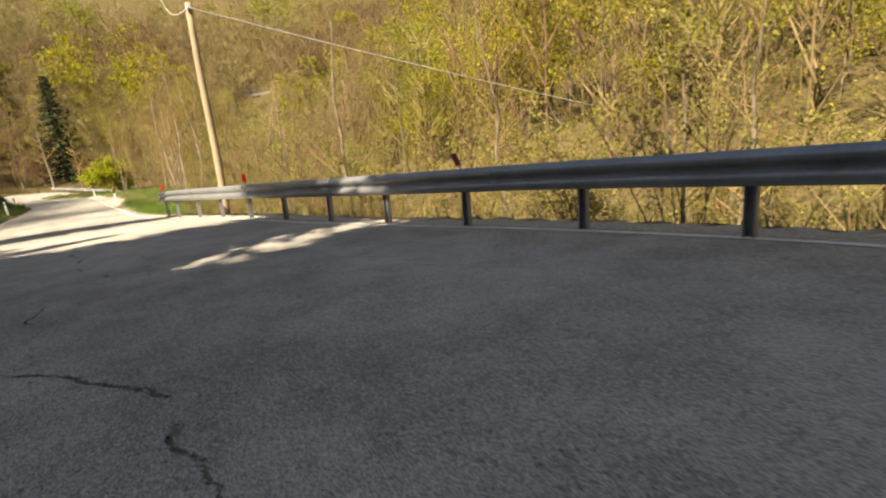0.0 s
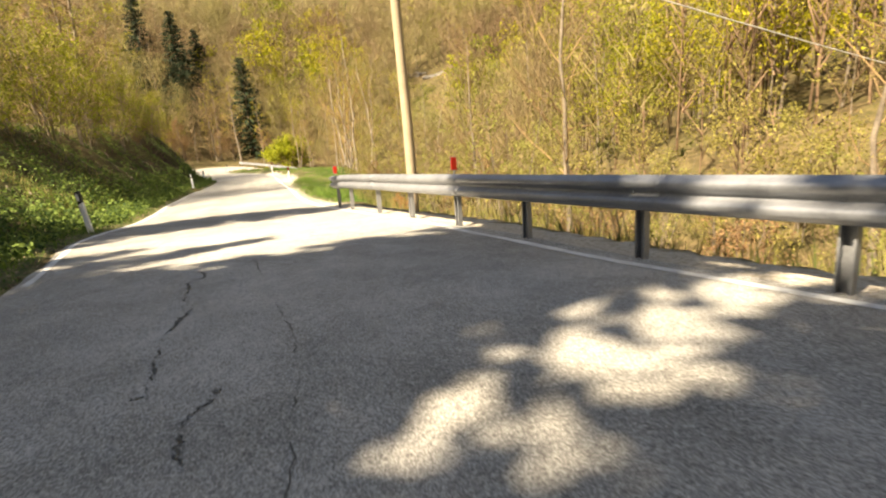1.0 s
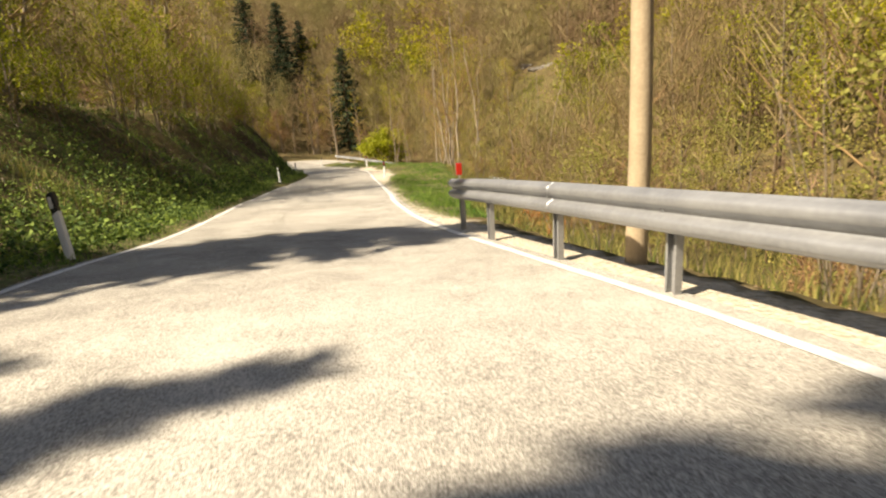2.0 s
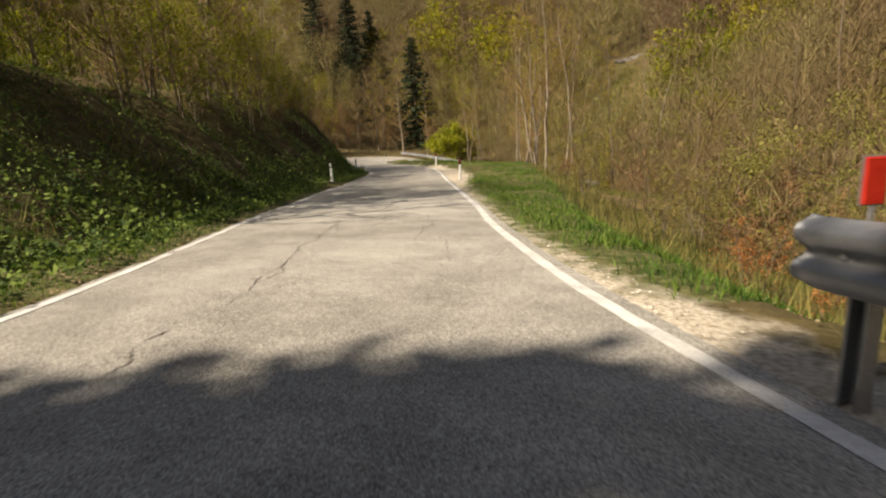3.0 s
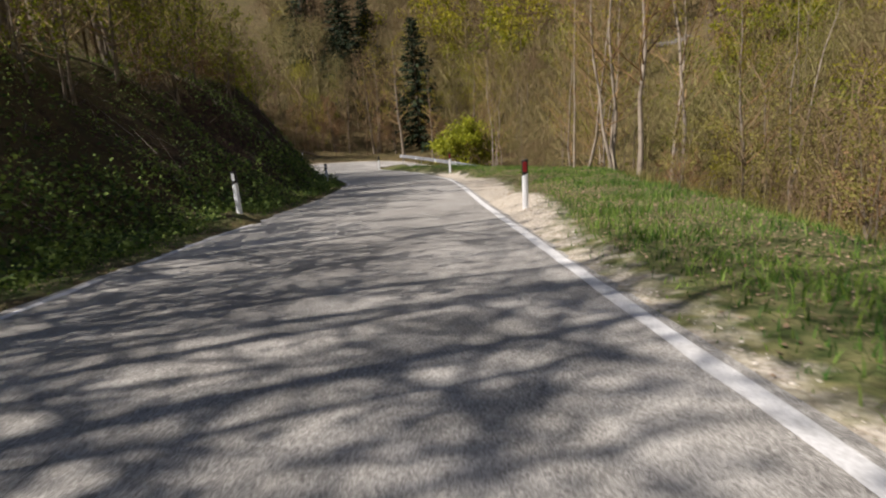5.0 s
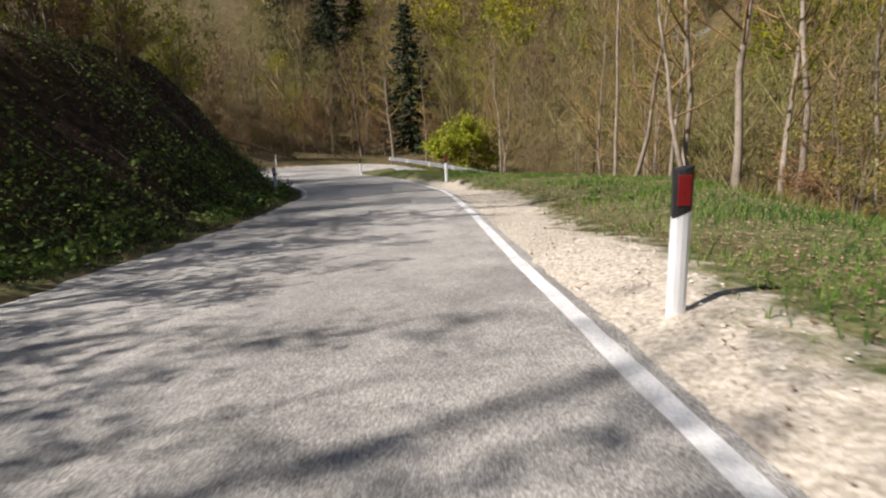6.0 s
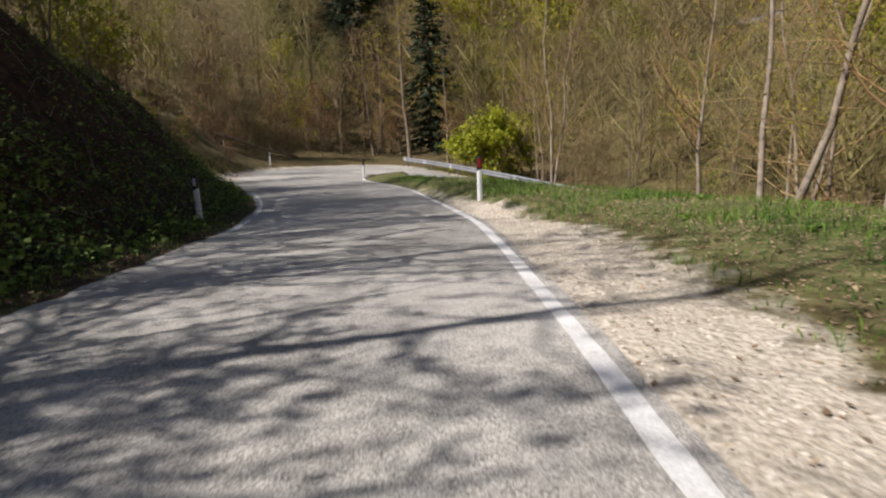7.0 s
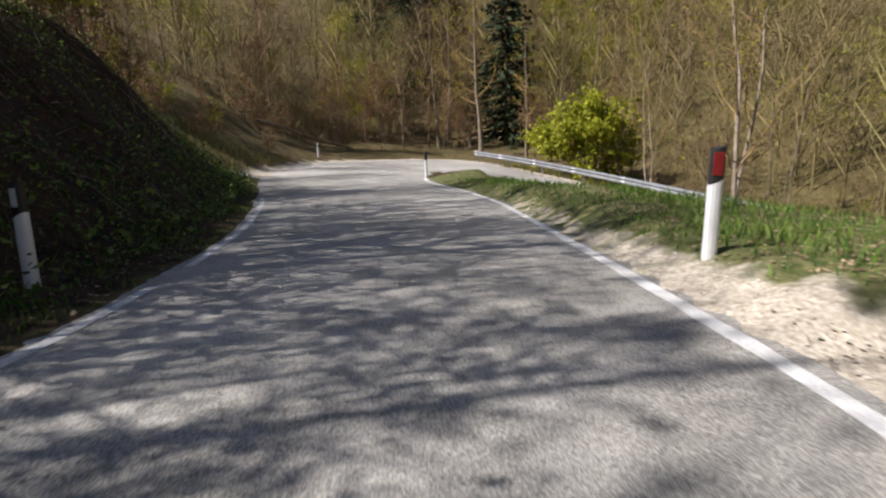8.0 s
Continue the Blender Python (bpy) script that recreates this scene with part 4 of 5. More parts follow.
# dense conifers added out of view on the slope above the start, only to cast the shade on the road there:
# place across the sun's direction, how far along it the shadow's tip reaches, distance of the foot, and the model
SHADERS = [(-6.0, 11.5, -9.0, 0), (-4.4, 12.0, -12.5, 0), (-2.8, 11.5, -9.5, 0), (-1.2, 11.0, -13.0, 0), (0.4, 10.5, -10.0, 0), (2.0, 10.5, -13.5, 0), (3.6, 10.0, -11.0, 0), (5.2, 9.8, -13.0, 0), (6.8, 9.5, -11.0, 0), (8.6, 9.0, -14.0, 0), (10.6, 9.0, -12.0, 0),
           (-7.7, 5.0, -11.5, 0), (-8.8, 7.0, -9.0, 0), (-6.5, 7.6, -13.0, 0), (-9.8, 14.5, -10.5, 0), (-10.9, 15.0, -12.5, 0), (-11.6, 13.0, -11.0, 0), (-13.8, 6.6, -11.0, 0), (-16.2, 6.9, -11.0, 0), (-18.6, 5.6, -12.0, 0), (-12.3, 9.5, -9.5, 0), (-15.0, 8.8, -9.5, 1), (-17.2, 6.0, -9.0, 0), (-20.2, 12.9, -10.0, 0), (-21.1, 11.2, -12.0, 0), (-18.4, 7.2, -10.5, 1), (-5.2, 11.5, -17.0, 0), (-3.6, 11.5, -16.5, 0), (-2.0, 11.0, -17.5, 0), (-0.4, 11.0, -17.0, 0), (1.2, 10.5, -18.0, 0), (2.8, 10.0, -17.0, 0), (4.4, 9.5, -18.0, 0)]
S3 = spruce_tree(53, 16, 0.46, 11, 6, 0.04, 0.135, 0.4)
S4 = spruce_tree(54, 14, 0.42, 10, 6, 0.04, 0.12, 0.8)
places = [[], []]
for i, (across, tip, back, model) in enumerate(SHADERS):
    ca, sa = math.cos(SUN_AZ), math.sin(SUN_AZ)
    x, y = sa * across + ca * back, -ca * across + sa * back
    lit = height(sa * across + ca * 9, -ca * across + sa * 9)
    tall = (tip - back) * math.tan(SUN_EL) + min(lit, 0.3) - height(x, y)
    places[model].append((x, y, 0.7 * i, tall / (16, 14)[model]))
# added shade casters, out of the camera's view
scatter_things(plant_thing("spruce", S3, M_NEEDLE, "broad dark spruce added unseen on the slope to shade the road", "spruce", "spruces above the road"), places[0])
scatter_things(plant_thing("spruce", S4, M_NEEDLE, "slender dark spruce added unseen on the slope to shade the road", "spruce", "spruces above the road"), places[1])

# bare trees on top of the left bank
F1 = broad_tree(61, 12, 0.12, 3, 33, 6, 3, 1700, 0.085, 0.22, 0.3, 1.0, 6, 1.2)
F2 = broad_tree(62, 10, 0.12, 2, 28, 8, 5, 3000, 0.055, 0.22, 0.36, 0.9)
F3 = broad_tree(63, 13, 0.15, 1, 30, 7, 3, 900, 0.085, 0.25, 0.33, 0.8, 6, 1.0)


def bank_places(s_list, d_list, sizes):
    out = []
    for k, (s, d, z) in enumerate(zip(s_list, d_list, sizes)):
        l, r = on_road(np.array([s]), np.zeros(1))[0], on_road(np.array([s]), np.ones(1))[0]
        o = (l - r)[:2] / np.linalg.norm((l - r)[:2])
        out.append((*(l[:2] + o * d), 0.9 * k, z))
    return out


scatter_things(plant_thing("tree", F1, M_LEAF, "many-stemmed tree with thin bare branches on the bank", "tree", "trees on the bank", 0.6),
               bank_places([10.0, 11.2, 12.5, 17.4, 20.0, 19.2, 14.9], [9.5, 8.5, 9.5, 10.5, 8.5, 8.5, 13.5], [0.95, 0.95, 0.9, 0.9, 0.9, 0.8, 1.0]))
scatter_things(plant_thing("tree", F2, M_LEAF, "low tree in fresh yellow-green leaf on the bank", "tree", "trees on the bank", 0.35),
               bank_places([9.0, 12.4, 17.6, 19.6, 20.8, 21.5, 14.2, 16.4, 18.6], [11.0, 11.5, 12.0, 7.5, 6.5, 8.0, 14.5, 11.0, 10.0], [0.9, 0.9, 0.9, 0.8, 0.9, 1.0, 0.9, 0.9, 0.9]))
scatter_things(plant_thing("tree", F3, M_DRY, "bare grey tree with spreading twigs on the bank", "tree", "trees on the bank", 0.5),
               bank_places([10.4, 11.9, 15.8, 19.4, 10.2, 11.5, 15.2], [8.2, 11.0, 7.5, 11.0, 13.0, 8.8, 7.4], [1.1, 1.05, 0.95, 1.0, 1.05, 1.05, 1.0])
               + [(math.sin(SUN_AZ) * c + math.cos(SUN_AZ) * a, -math.cos(SUN_AZ) * c + math.sin(SUN_AZ) * a, c, z) for c, a, z in ((-32.4, 3.4, 0.85), (-36.7, 4.6, 0.85))])
# slim trees and tall shrubs along the brow, whose twigs dapple the road
H1 = broad_tree(64, 7.2, 0.07, 2, 28, 6, 3, 1300, 0.08, 0.22, 0.36, 0.8, 5, 1.4)
H2 = broad_tree(65, 4.4, 0.045, 5, 34, 6, 2, 1000, 0.07, 0.15, 0.4, 0.95, 4, 1.2, 3)
scatter_things(plant_thing("tree", H1, M_LEAF, "slim leaning tree with fine twigs on the brow of the bank", "tree", "trees on the bank", 0.7),
               bank_places([12.3, 13.2, 13.6, 14.2, 14.7, 15.3, 16.3, 17.4, 14.4, 14.9], [5.2, 4.6, 6.2, 5.0, 4.5, 5.0, 5.6, 5.6, 6.8, 6.4], [0.85, 0.75, 0.9, 0.72, 0.68, 0.7, 0.8, 0.7, 1.0, 1.05]))
scatter_things(plant_thing("shrub", H2, M_LEAF, "tall twiggy shrub in thin olive leaf on the bank", "shrub", "shrubs on the bank", 0.8),
               bank_places([9.3, 10.2, 11.4, 12.4, 12.9, 13.4, 13.9, 14.5, 15.6, 16.4, 17.1, 17.8, 18.5, 19.3, 20.1], [5.4, 5.0, 6.2, 5.8, 5.4, 4.4, 5.0, 4.3, 4.6, 5.0, 5.6, 4.8, 5.4, 4.4, 4.2], [0.8, 0.7, 0.9, 0.8, 0.9, 0.75, 0.95, 0.8, 0.75, 0.85, 0.8, 0.85, 0.8, 0.9, 0.9]))


# ---- shrubs below the guard rail and the verge ----
G1 = broad_tree(71, 4.6, 0.022, 8, 36, 4, 3, 1100, 0.045, 0.2, 0.24, 1.3, 4, 1.0, 2)
G2 = broad_tree(72, 3.6, 0.028, 8, 40, 5, 3, 1700, 0.042, 0.15, 0.32, 1.0, 4, 1.0, 2)
G3 = broad_tree(73, 2.6, 0.022, 8, 36, 5, 4, 1200, 0.045, 0.12, 0.4, 0.9, 4, 1.0, 2)


G4 = broad_tree(74, 3.2, 0.026, 6, 24, 4, 3, 800, 0.08, 0.12, 0.36, 0.9, 4, 1.0, 2)


def slope_places(n, stations, dist, seed, key="ur", sizes=(0.75, 1.25)):
    """Places on the valley side of the road, between two stations and two distances."""
    r = np.random.default_rng(seed)
    out = []
    for k in range(n):
        s, d = r.uniform(*stations), r.uniform(*dist)
        l, rr = on_road(np.array([s]), np.zeros(1))[0], on_road(np.array([s]), np.ones(1))[0]
        o = (rr - l)[:2] / np.linalg.norm((rr - l)[:2])
        q = (rr[:2] + o * d) if key == "ur" else (l[:2] - o * d)
        out.append((*q, r.uniform(0, 6.28), r.uniform(*sizes)))
    return out


scatter_things(plant_thing("shrub", G1, M_BUD, "tall thicket of thin upright tan stems", "shrub", "shrubs below the road", 0.8), slope_places(26, (2.2, 9.5), (2.6, 14.0), 81, "ur", (0.5, 1.05)))
scatter_things(plant_thing("shrub", G2, M_BUD, "loose shrub with small olive-green leaf buds", "shrub", "shrubs below the road", 0.4), slope_places(28, (2.0, 15.5), (4.5, 18.0), 82, "ur", (0.6, 1.1)))
scatter_things(plant_thing("shrub", G3, M_DRY, "low brown shrub with dry orange leaves", "shrub", "shrubs below the road", 0.0), slope_places(16, (4.0, 19.0), (7.5, 14.0), 83))


scatter_things(plant_thing("shrub", G4, M_LEAF, "leafy green shrub on top of the bank", "shrub", "shrubs on the bank", 0.85), slope_places(26, (8.0, 12.5), (5.5, 11.0), 84, "ul", (0.5, 0.9)))
scatter_things(plant_thing("shrub", G4, M_DRY, "low twiggy brown shrub on the crest of the bank", "shrub", "shrubs on the bank", 0.6), slope_places(18, (13.5, 20.0), (4.2, 9.0), 85, "ul", (0.35, 0.7)))
scatter_things(plant_thing("shrub", G4, M_DRY, "twiggy brown shrub on the slope beside the bend", "shrub", "shrubs beside the bend", 0.4), slope_places(20, (20.6, 23.2), (2.6, 9.0), 86, "ul", (0.5, 1.1)))
scatter_things(plant_thing("shrub", G4, M_LEAF, "small shrub in yellow-green leaf beside the bend", "shrub", "shrubs beside the bend", 0.6), slope_places(10, (20.6, 23.2), (4.0, 10.0), 87, "ul", (0.6, 1.1)))
scatter_things(plant_thing("shrub", G3, M_ORANGE, "small shrub with orange dry leaves below the verge", "shrub", "", 0.0), [(-10.7, 28.4, 0.0, 0.5), (-9.6, 26.6, 2.0, 0.4)])


# ---- far woods on the slopes: one mass ----
def hazy_tree(seed, H, lobes, n, size, bare, wide=0.24):
    """A distant tree: thin trunk, limbs to rounded lobes, each lobe a loose cloud of leaves or of upright twig ends."""
    r = np.random.default_rng(seed)
    z = np.linspace(-0.3, H * 0.82, 4)
    axis_xy = np.cumsum(r.normal(0, 0.012 * H, (4, 2)), 0)
    trunk = tube(np.c_[axis_xy, z], np.linspace(0.0075 * H, 0.003 * H, 4), 3)
    f = r.uniform(0.24, 0.9, lobes)
    f[0] = 0.9
    a = r.uniform(0, 6.28, lobes)
    off = H * wide * np.sin(np.clip((f - 0.1) / 0.95, 0, 1) * np.pi) ** 0.7 * r.uniform(0.35, 1.0, lobes)
    c = np.c_[np.cos(a) * off, np.sin(a) * off, H * f]
    rad = H * r.uniform(0.08, 0.15, lobes)
    limbs = spikes(np.c_[np.zeros((lobes, 2)), np.clip(c[:, 2] - off * 1.1, 0.1 * H, None)], c + [0, 0, 0.05 * H], 0.006 * H)
    k = r.integers(0, lobes, n)
    d = r.normal(size=(n, 3))
    d /= np.linalg.norm(d, axis=1)[:, None]
    p = c[k] + d * (rad[k] * r.uniform(0, 1, n) ** 0.45)[:, None] * [1, 1, 0.85]
    if bare:
        up = d * 0.8 + r.normal(0, 0.35, (n, 3)) + [0, 0, 0.9]
        up /= np.linalg.norm(up, axis=1)[:, None]
        side = np.cross(up, r.normal(size=(n, 3)))
        side /= np.linalg.norm(side, axis=1)[:, None]
        long = (size * r.uniform(2.2, 4.5, n))[:, None]
        v = np.stack([p - side * size * 0.09, p + side * size * 0.09, p + up * long], 1)
    else:
        x = r.normal(size=(n, 3))
        x /= np.linalg.norm(x, axis=1)[:, None]
        y = np.cross(x, r.normal(size=(n, 3)))
        y /= np.linalg.norm(y, axis=1)[:, None]
        s = (size * r.uniform(0.6, 1.4, n))[:, None]
        v = np.stack([p - x * s * 0.6, p + y * s * 0.6, p + x * s * 0.6], 1)
    return {"trunk": trunk, "crown": limbs, "leaves": (v.reshape(-1, 3), np.arange(3 * n).reshape(-1, 3))}


def far_woods():
    r = np.random.default_rng(5)
    near_leafy = [hazy_tree(100 + k, 9.5, 14, 950, 0.115, False) for k in range(3)]
    near_bare = [hazy_tree(110 + k, 10, 12, 900, 0.165, True, 0.26) for k in range(3)]
    low_leafy = [hazy_tree(120 + k, 4.2, 9, 620, 0.075, False, 0.34) for k in range(3)]
    low_bare = [hazy_tree(125 + k, 4.2, 8, 480, 0.11, True, 0.36) for k in range(2)]
    far_leafy = [hazy_tree(130 + k, 10, 11, 290, 0.38, False, 0.27) for k in range(4)]
    far_bare = [hazy_tree(135 + k, 10, 11, 350, 0.31, True, 0.27) for k in range(3)]
    n = 7200
    p = np.c_[r.uniform(-125, 80, n), r.uniform(-2, 150, n)]
    z, _, _, _, ds, wh = terrain(p)
    near = np.minimum.reduce(list(ds.values()))
    left = ds["ul"] < np.minimum(ds["ur"], ds["ll"])
    ok = (near > np.where(left, np.interp(wh["ul"] / PER, [13, 17.5, 19], [11.0, 9.5, 7.0]), np.where(ds["ll"] < ds["ur"], 5.5, 8.5))) & (near < 95) & ~inside_road(p)
    ok &= (near < np.where(left, 34, 80)) & (r.uniform(0, 1, n) < np.where(left, np.interp(wh["ul"] / PER, [15, 18], [0.45, 0.95]), np.interp(near, [10, 35, 60, 80], [0.95, 0.85, 0.45, 0.3])))
    ok &= (p[:, 1] > 40 - 0.8 * (p[:, 0] + 20)) | (near < 25)
    ok &= (p[:, 1] > 1.2 * p[:, 0] - 6) & ~((p[:, 0] < -72) & (p[:, 1] < 68))
    for sx, sy in ((-63.6, 95.1), (-61.5, 90.0), (-82.8, 102.7)):
        ok &= np.hypot(p[:, 0] - sx, p[:, 1] - sy) > 4.5
    for sx, sy, dx, dy in ((17.0, 80.3, 0.21, 0.98), (38.8, 66.3, 0.51, 0.86), (-36.0, 116.0, -0.3, 0.95)):     # open strips in front of two spruces and a rock
        gx, gy = p[:, 0] - sx, p[:, 1] - sy
        ok &= ~((np.abs(gx * dy - gy * dx) < 3.5) & (gx * dx + gy * dy < 4) & (gx * dx + gy * dy > -26))
    ok &= ~(left & (p[:, 1] < 28) & (ds["ul"] < 20))
    behind = (ds["ll"] < ds["ur"]) | left
    s = wh["ur"] / PER
    p, z, near, behind, s, left = p[ok], z[ok], near[ok], behind[ok], s[ok], left[ok]
    clump = 0.8 * ripple(p, 11.0, 3) + 0.4 * ripple(p, 4.0, 6)
    hue = np.clip(0.45 + 0.7 * ripple(p, 13.0, 8) + r.normal(0, 0.25, len(p)), 0, 1)
    hue = np.where((s > 13) & (near < 40) & ~behind, hue * 0.4, hue)
    V, F, I, T = [], [], [], []
    count = 0
    for k in range(len(p)):
        c = clump[k] + r.normal(0, 0.25) + (0.4 if near[k] > 30 and not behind[k] else 0) - (0.38 if behind[k] else 0.35 if s[k] > 13 and near[k] < 30 else -0.15)
        low = (near[k] < 18 and r.uniform() < 0.5) or near[k] < 8 or (near[k] < 17 and not behind[k]) or r.uniform() < 0.12
        pool = (low_leafy, low_bare) if low else (far_leafy, far_bare) if near[k] > 26 else (near_leafy, near_bare)
        bare = c < 0.0
        model = pool[int(bare)][r.integers(0, len(pool[int(bare)]))]
        a, size = r.uniform(0, 6.28), r.uniform(0.7, 1.3)
        ca, sa, tall = math.cos(a) * size, math.sin(a) * size, size * r.uniform(0.85, 1.15)
        mats = {"trunk": 0 if r.uniform() < 0.3 else 2, "crown": 2, "leaves": 2 if bare else 3 if low and not behind[k] else 1}
        for key, mi in mats.items():
            v, f = model[key]
            f = np.asarray(f)
            if f.shape[1] == 3:
                f = np.c_[f, np.full(len(f), -1)]
            w = np.c_[v[:, 0] * ca - v[:, 1] * sa + p[k, 0], v[:, 0] * sa + v[:, 1] * ca + p[k, 1], v[:, 2] * tall + z[k]]
            V.append(w.astype(np.float32)), F.append(np.where(f >= 0, f + count, -1)), I.append(np.full(len(f), mi)), T.append(np.full(len(w), hue[k]))
            count += len(w)
    me = mesh_of("far_woods", np.vstack(V), np.vstack(F), [M_BARK, M_LEAF, M_FUZZ, M_BUD], np.concatenate(I), np.concatenate(T))
    return tagged(new("far_woods", me), "spring woods of yellow-green and brown bare trees on the slopes", "woods", kind="stuff")


far_woods()


# ---- ground cover ----
def sample(n, seed, box=(-55, 14, 4, 66)):
    r = np.random.default_rng(seed)
    p = np.c_[r.uniform(box[0], box[1], n), r.uniform(box[2], box[3], n)]
    return r, p, *field(p)


def stuff(name, v, f, mat, label, category):
    return tagged(new(name, mesh_of(name, v, f, mat)), label, category, kind="stuff")


def build_grass():
    r, p, z, grass, gravel, earth_shade, ds, wh = sample(1600000, 201)
    near = np.minimum.reduce(list(ds.values()))
    weight = grass * np.clip(1 - 1.7 * gravel, 0, 1) * np.clip(0.62 + 0.6 * ripple(p, 0.9, 2) + 0.35 * ripple(p, 0.3, 5), 0.05, 1)
    ok = (r.uniform(0, 1, len(p)) < weight) & (near < 11)
    ok[ok] = ~inside_road(p[ok])
    p, z, near = p[ok], z[ok], near[ok]
    n = len(p)
    h = r.uniform(0.04, 0.17, n) * np.clip(0.5 + near, 0.5, 1.3) * np.clip(0.8 + 0.5 * ripple(p, 0.7, 8), 0.4, 1.5)
    a = r.uniform(0, 6.28, n)
    bend = r.normal(0, 0.35, (n, 2)) * h[:, None]
    base = np.c_[p, z - 0.02]
    side = np.c_[np.cos(a), np.sin(a), 0 * a] * (0.004 + 0.006 * r.uniform(0, 1, n))[:, None]
    mid = base + np.c_[bend * 0.35, h * 0.6]
    tip = base + np.c_[bend, h]
    v = np.stack([base - side, base + side, mid + side * 0.8, tip, mid - side * 0.8], 1).reshape(-1, 3)
    k = np.arange(n) * 5
    f = np.vstack([np.c_[k, k + 1, k + 2, k + 4], np.c_[k + 4, k + 2, k + 3, np.full(n, -1)]])
    return stuff("grass", v, f, M_GRASS, "short fresh green verge grass", "grass")


build_grass()


def build_herbs():
    r, p, z, grass, gravel, earth_shade, ds, wh = sample(2000000, 202)
    left = ds["ul"] < np.minimum(ds["ur"], ds["ll"])
    d = ds["ul"]
    patch = ripple(p, 1.6, 6) + 0.5 * ripple(p, 0.6, 3)
    ok = left & (d > 0.35) & (d < 7.5) & (r.uniform(0, 1, len(p)) < np.clip(0.55 + 0.8 * patch + 0.2 * (d < 2.4), 0.16, 1) * np.interp(d, [2, 8], [1, 0.55]) * np.where(d < 2.4, np.interp(wh["ul"] / PER, [17, 18.5], [1, 0.4]), np.interp(wh["ul"] / PER, [13, 16], [1, 0.6])))
    for x, y, *_ in POSTS:
        ok &= np.hypot(p[:, 0] - x, p[:, 1] - y) > 0.45
    ok[ok] = ~inside_road(p[ok])
    p, z = p[ok], z[ok]
    lift = np.abs(r.normal(0, 0.16, len(p))) * np.clip(1 + patch[ok], 0.3, 2)
    v, f = leaf_quads(np.c_[p, z + 0.03 + lift], (0.02 + 0.055 * r.uniform(0, 1, len(p)) ** 2) * np.where(d[ok] < 2.4, 1.2, 0.95), r, 1.5, 0.4)
    return stuff("bank_herbs", v, f, M_HERB, "leafy green weeds and ivy covering the bank", "herbs")


build_herbs()


def build_undergrowth():
    r, p, z, grass, gravel, earth_shade, ds, wh = sample(640000, 205, (-62, 18, -2, 84))
    s = wh["ur"] / PER
    shelf = np.interp(s, [0, 7.5, 9, 12, 16, 18, 22], [0.9, 0.9, 1.8, 3.0, 6.0, 6.5, 5.0])
    right = (ds["ur"] < ds["ul"]) & (ds["ur"] > shelf) & (ds["ur"] < 16) & (ds["lr"] > 1.0)
    other = (ds["ll"] < ds["ur"]) & (ds["ll"] < ds["ul"]) & (ds["ll"] > 1.2) & (ds["ll"] < 14)
    bank = (ds["ul"] < ds["ur"]) & (ds["ul"] > 1.6) & (ds["ul"] < 14) & (ripple(p, 2.2, 11) > 0.25) & (wh["ul"] / PER < 13)
    ok = (right | other | bank) & (r.uniform(0, 1, len(p)) < np.clip(0.55 + 0.5 * ripple(p, 1.7, 4), 0.08, 1))
    ok[ok] = ~inside_road(p[ok])
    p, z = p[ok], z[ok]
    n = len(p)
    h = r.uniform(0.1, 0.5, n)
    tip = np.c_[p + r.normal(0, 0.3, (n, 2)) * h[:, None], z + h]
    a = r.uniform(0, 6.28, n)
    side = np.c_[np.cos(a), np.sin(a), 0 * a] * (0.006 + 0.012 * r.uniform(0, 1, n))[:, None]
    base = np.c_[p, z - 0.03]
    v = np.stack([base - side, base + side, tip], 1).reshape(-1, 3)
    return stuff("undergrowth", v, np.arange(3 * n).reshape(-1, 3), M_STRAW, "dry tan and green stalks covering the slopes", "undergrowth")


build_undergrowth()


def build_litter():
    r, p, z, grass, gravel, earth_shade, ds, wh = sample(1000000, 203)
    left = ds["ul"] < np.minimum(ds["ur"], ds["ll"])
    s = wh["ur"] / PER
    want = np.where(left, np.clip(0.55 + 0.6 * ripple(p, 1.3, 9), 0.05, 1) * (ds["ul"] < 10) * np.interp(wh["ul"] / PER, [12, 15], [1.0, 0.6]), np.where(ds["ur"] < 9, np.interp(s, [8, 12, 14, 17, 19, 22], [0.06, 0.15, 1.9, 2.2, 0.5, 0.15]), 0.0))
    ok = r.uniform(0, 1, len(p)) < want * 0.6 * (1 - 0.92 * np.clip(gravel * 2, 0, 1))
    ok[ok] = ~inside_road(p[ok])
    p, z = p[ok], z[ok]
    v, f = leaf_quads(np.c_[p, z + 0.015 + np.abs(r.normal(0, 0.012, len(p)))], 0.016 + 0.022 * r.uniform(0, 1, len(p)), r, 1.4, 0.8)
    return stuff("leaf_litter", v, f, M_LITTER, "dry brown fallen leaves on verge and bank", "leaf litter")


build_litter()


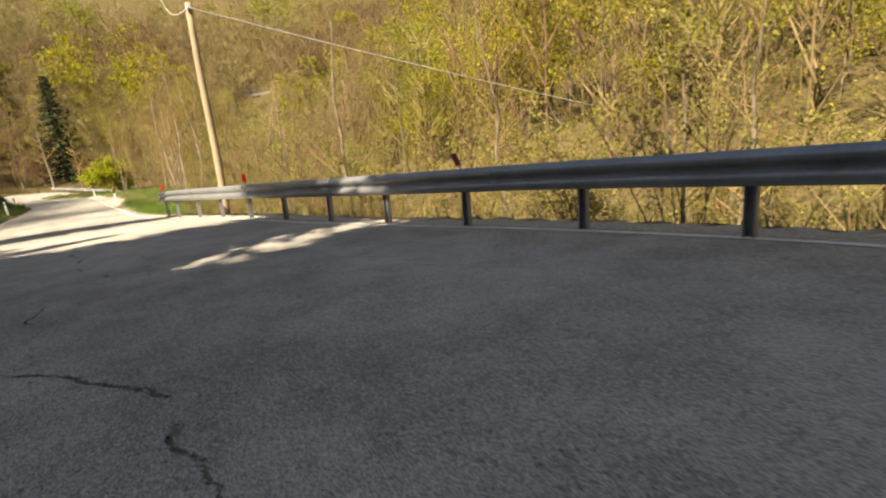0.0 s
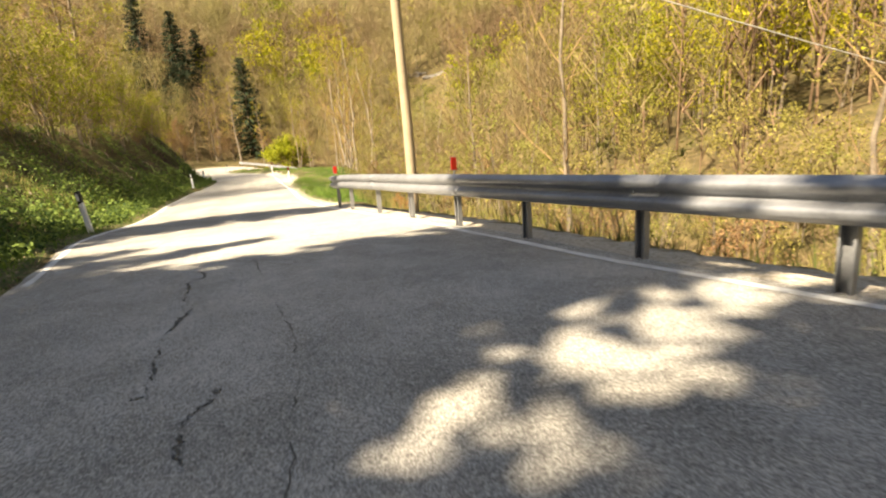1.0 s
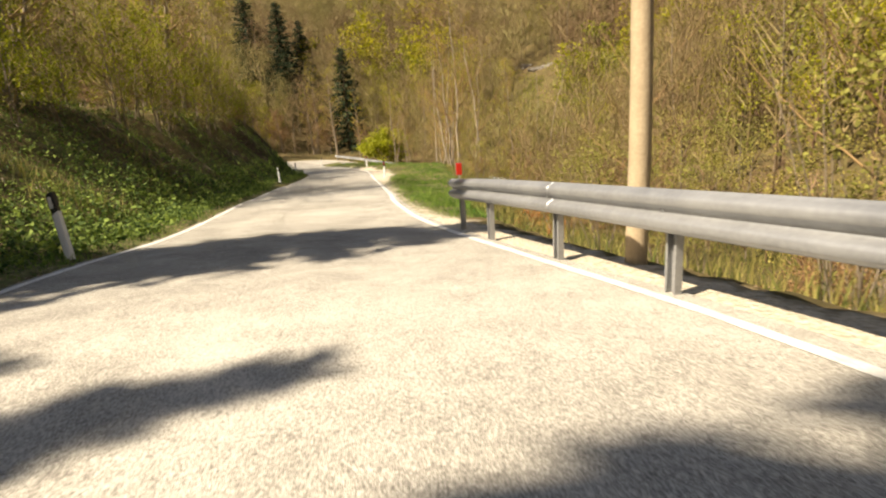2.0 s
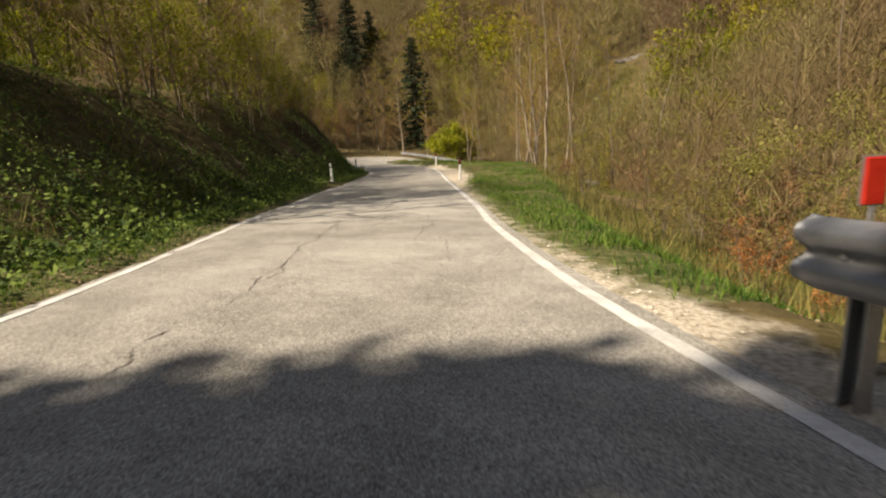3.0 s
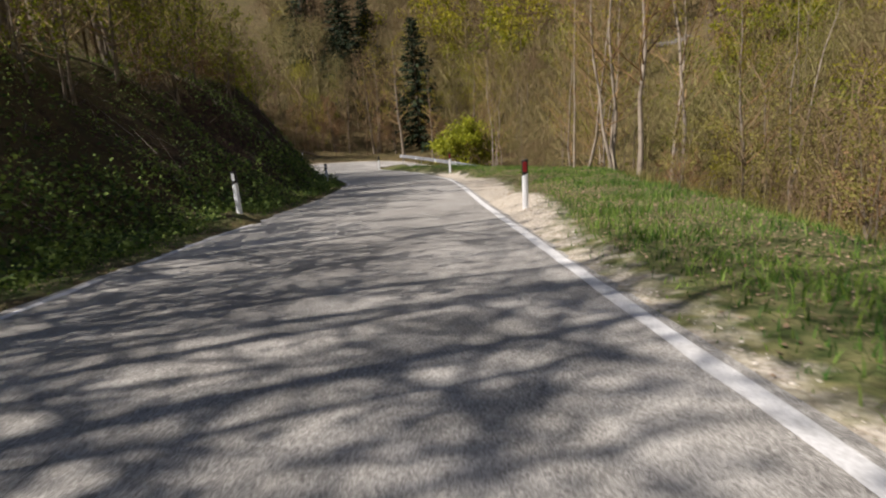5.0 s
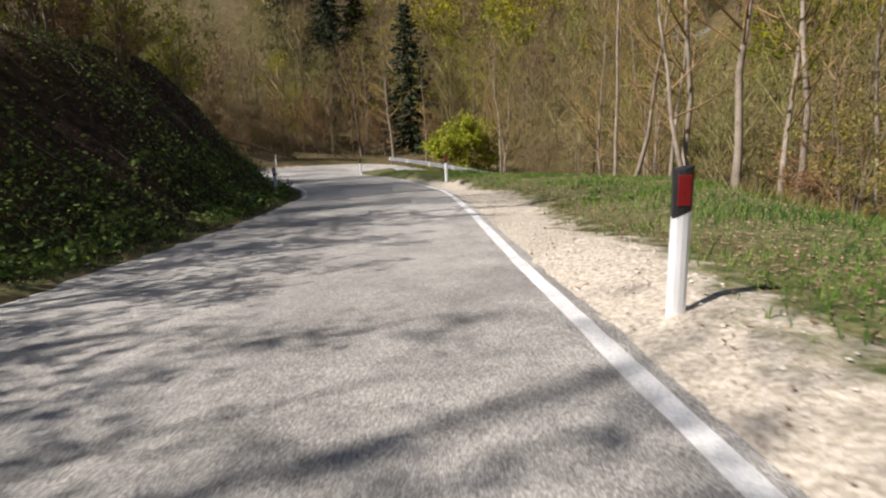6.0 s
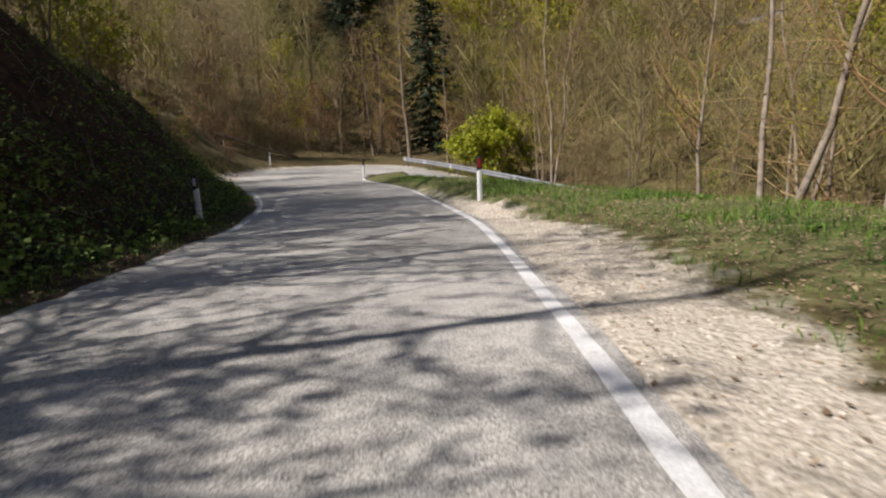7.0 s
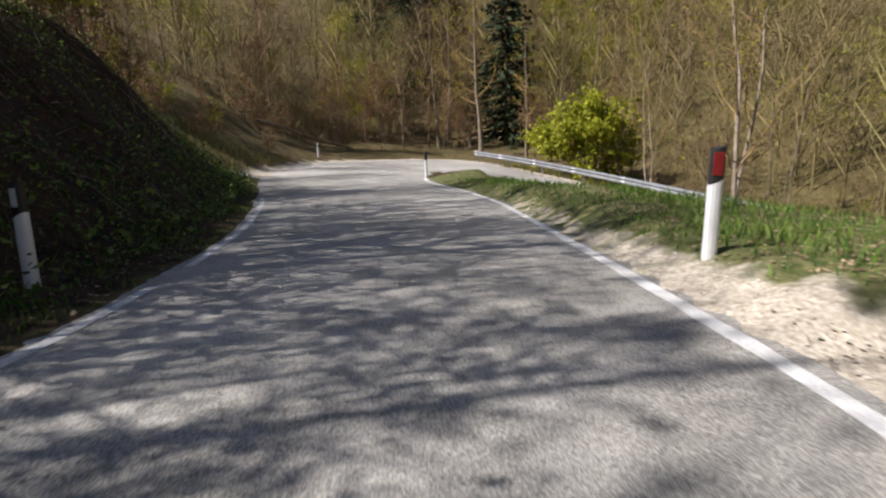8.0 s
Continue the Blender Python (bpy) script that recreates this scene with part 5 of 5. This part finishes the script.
def build_stones():
    r, p, z, grass, gravel, earth_shade, ds, wh = sample(520000, 204, (-42, -8, 22, 58))
    ok = (gravel > 0.45) & (ds["ur"] < 3.2) & (r.uniform(0, 1, len(p)) < 0.4 * gravel)
    ok[ok] = ~inside_road(p[ok])
    p, z = p[ok], z[ok]
    n = len(p)
    size = 0.006 + 0.02 * r.uniform(0, 1, n) ** 3
    o = np.array([(1, 0, 0), (0, 1, 0), (-1, 0, 0), (0, -1, 0), (0, 0, 0.7), (0, 0, -0.5)], float)
    v = (o[None] * r.uniform(0.6, 1.3, (n, 6, 1)) * size[:, None, None]) + np.c_[p, z + size * 0.2][:, None]
    t = np.array([(0, 1, 4), (1, 2, 4), (2, 3, 4), (3, 0, 4)])
    f = (np.arange(n)[:, None, None] * 6 + t[None]).reshape(-1, 3)
    return stuff("gravel", v.reshape(-1, 3), f, M_STONE, "pale limestone gravel on the road verge", "gravel")


build_stones()


# ---- fallen log at the far side of the bend ----
def fallen_log(a, b, r0, r1, label):
    t = np.linspace(0, 1, 10)[:, None]
    p = np.array(a) * (1 - t) + np.array(b) * t
    p[:, 2] += 0.06 * np.sin(t[:, 0] * 9)
    v, f = tube(p, np.linspace(r0, r1, 10) * (1 + 0.1 * np.sin(np.arange(10) * 2.1)), 9)
    ob = new("fallen_log", mesh_of("fallen_log", v, f, M_LOG, smooth=True))
    return tagged(ob, label, "log")


fallen_log((-66.7, 71.3, height(-66.7, 71.3) + 0.9), (-67.2, 79.5, height(-67.2, 79.5) + 0.12), 0.16, 0.09, "dark fallen trunk lying on the slope by the bend")


# ---- pale rock faces on the far slope ----
def rock_outcrop(x, y, size, seed):
    r = np.random.default_rng(seed)
    root = tagged(new("rock_outcrop"), "pale grey limestone outcrop among the trees of the far slope", "rock", "rock outcrops on the far slope")
    root.location = (x, y, height(x, y))
    for k in range(6):
        bm = bmesh.new()
        bmesh.ops.create_icosphere(bm, subdivisions=2, radius=size * r.uniform(0.3, 0.7))
        for v in bm.verts:
            v.co *= 1 + 0.45 * noise.noise(v.co / size * 2.2 + Vector((seed, k * 3.1, 0)))
            v.co = Vector((v.co.x * 1.5, v.co.y * 0.8, v.co.z * 0.8))
        bmesh.ops.translate(bm, verts=bm.verts, vec=(r.uniform(-1.8, 1.8) * size, r.uniform(-0.4, 0.4) * size, r.uniform(0, 0.5) * size))
        part("rock", bm, M_ROCK, root)
    return root


for k, (x, y, size) in enumerate(((-36.0, 116.0, 1.3), (-40.5, 119.0, 1.2), (-30.0, 121.0, 1.1))):
    rock_outcrop(x, y, size, 5 + k)


# ---- dead branches lying on the bank ----
def build_deadwood():
    r, p, z, grass, gravel, earth_shade, ds, wh = sample(52000, 206)
    ok = (ds["ul"] < np.minimum(ds["ur"], ds["ll"])) & (ds["ul"] > 0.9) & (ds["ul"] < 9) & (r.uniform(0, 1, len(p)) < np.clip(0.3 + 0.4 * ripple(p, 1.9, 12), 0.02, 1))
    ok[ok] = ~inside_road(p[ok])
    p, z = p[ok], z[ok]
    n = len(p)
    a, long = r.uniform(0, 6.28, n), 0.15 + 0.9 * r.uniform(0, 1, n) ** 2.5
    tip = p + np.c_[np.cos(a), np.sin(a)] * long[:, None]
    zt = field(tip)[0] + r.uniform(0.0, 0.16, n)
    v, f = spikes(np.c_[p, z + 0.03], np.c_[tip, zt], 0.006 + 0.012 * r.uniform(0, 1, n) ** 2)
    return stuff("dead_branches", v, f, M_PALE, "pale dead sticks and stalks strewn over the bank", "dead branches")


build_deadwood()


# ---- broad-leaved weeds on the lay-by ----
def weed(x, y, size, seed):
    """A low rosette: arching stalks that carry broad leaves."""
    r = np.random.default_rng(seed)
    root = tagged(new("weed"), "low broad-leaved green weed growing in the gravel verge", "weed", "weeds on the lay-by")
    root.location = (x, y, height(x, y))
    a = np.arange(16) * 2.4 + r.normal(0, 0.2, 16)
    reach = size * r.uniform(0.4, 1.0, 16)
    tips = np.c_[np.cos(a) * reach, np.sin(a) * reach, size * r.uniform(0.25, 0.8, 16)]
    v, f = spikes(np.zeros((16, 3)) - [0, 0, 0.02], tips, 0.006)
    part_of("stalks", v, f, M_GRASS, root)
    v, f = leaf_quads(np.repeat(tips, 3, 0) + r.normal(0, size * 0.16, (48, 3)) * [1, 1, 0.5], size * 0.4, r, 1.4, 0.6)
    part_of("leaves", v, f, M_GRASS, root)


for k, (s, d, size) in enumerate(((15.55, 2.6, 0.17), (15.75, 2.9, 0.13), (15.3, 3.1, 0.15), (16.2, 3.6, 0.14), (16.6, 2.9, 0.12), (14.9, 3.2, 0.16), (17.2, 3.3, 0.15), (16.9, 4.2, 0.14))):
    e, m = on_road(np.array([s]), np.ones(1))[0], on_road(np.array([s]), np.zeros(1))[0]
    o = (e - m)[:2] / np.linalg.norm((e - m)[:2])
    weed(*(e[:2] + o * d), size, 300 + k)
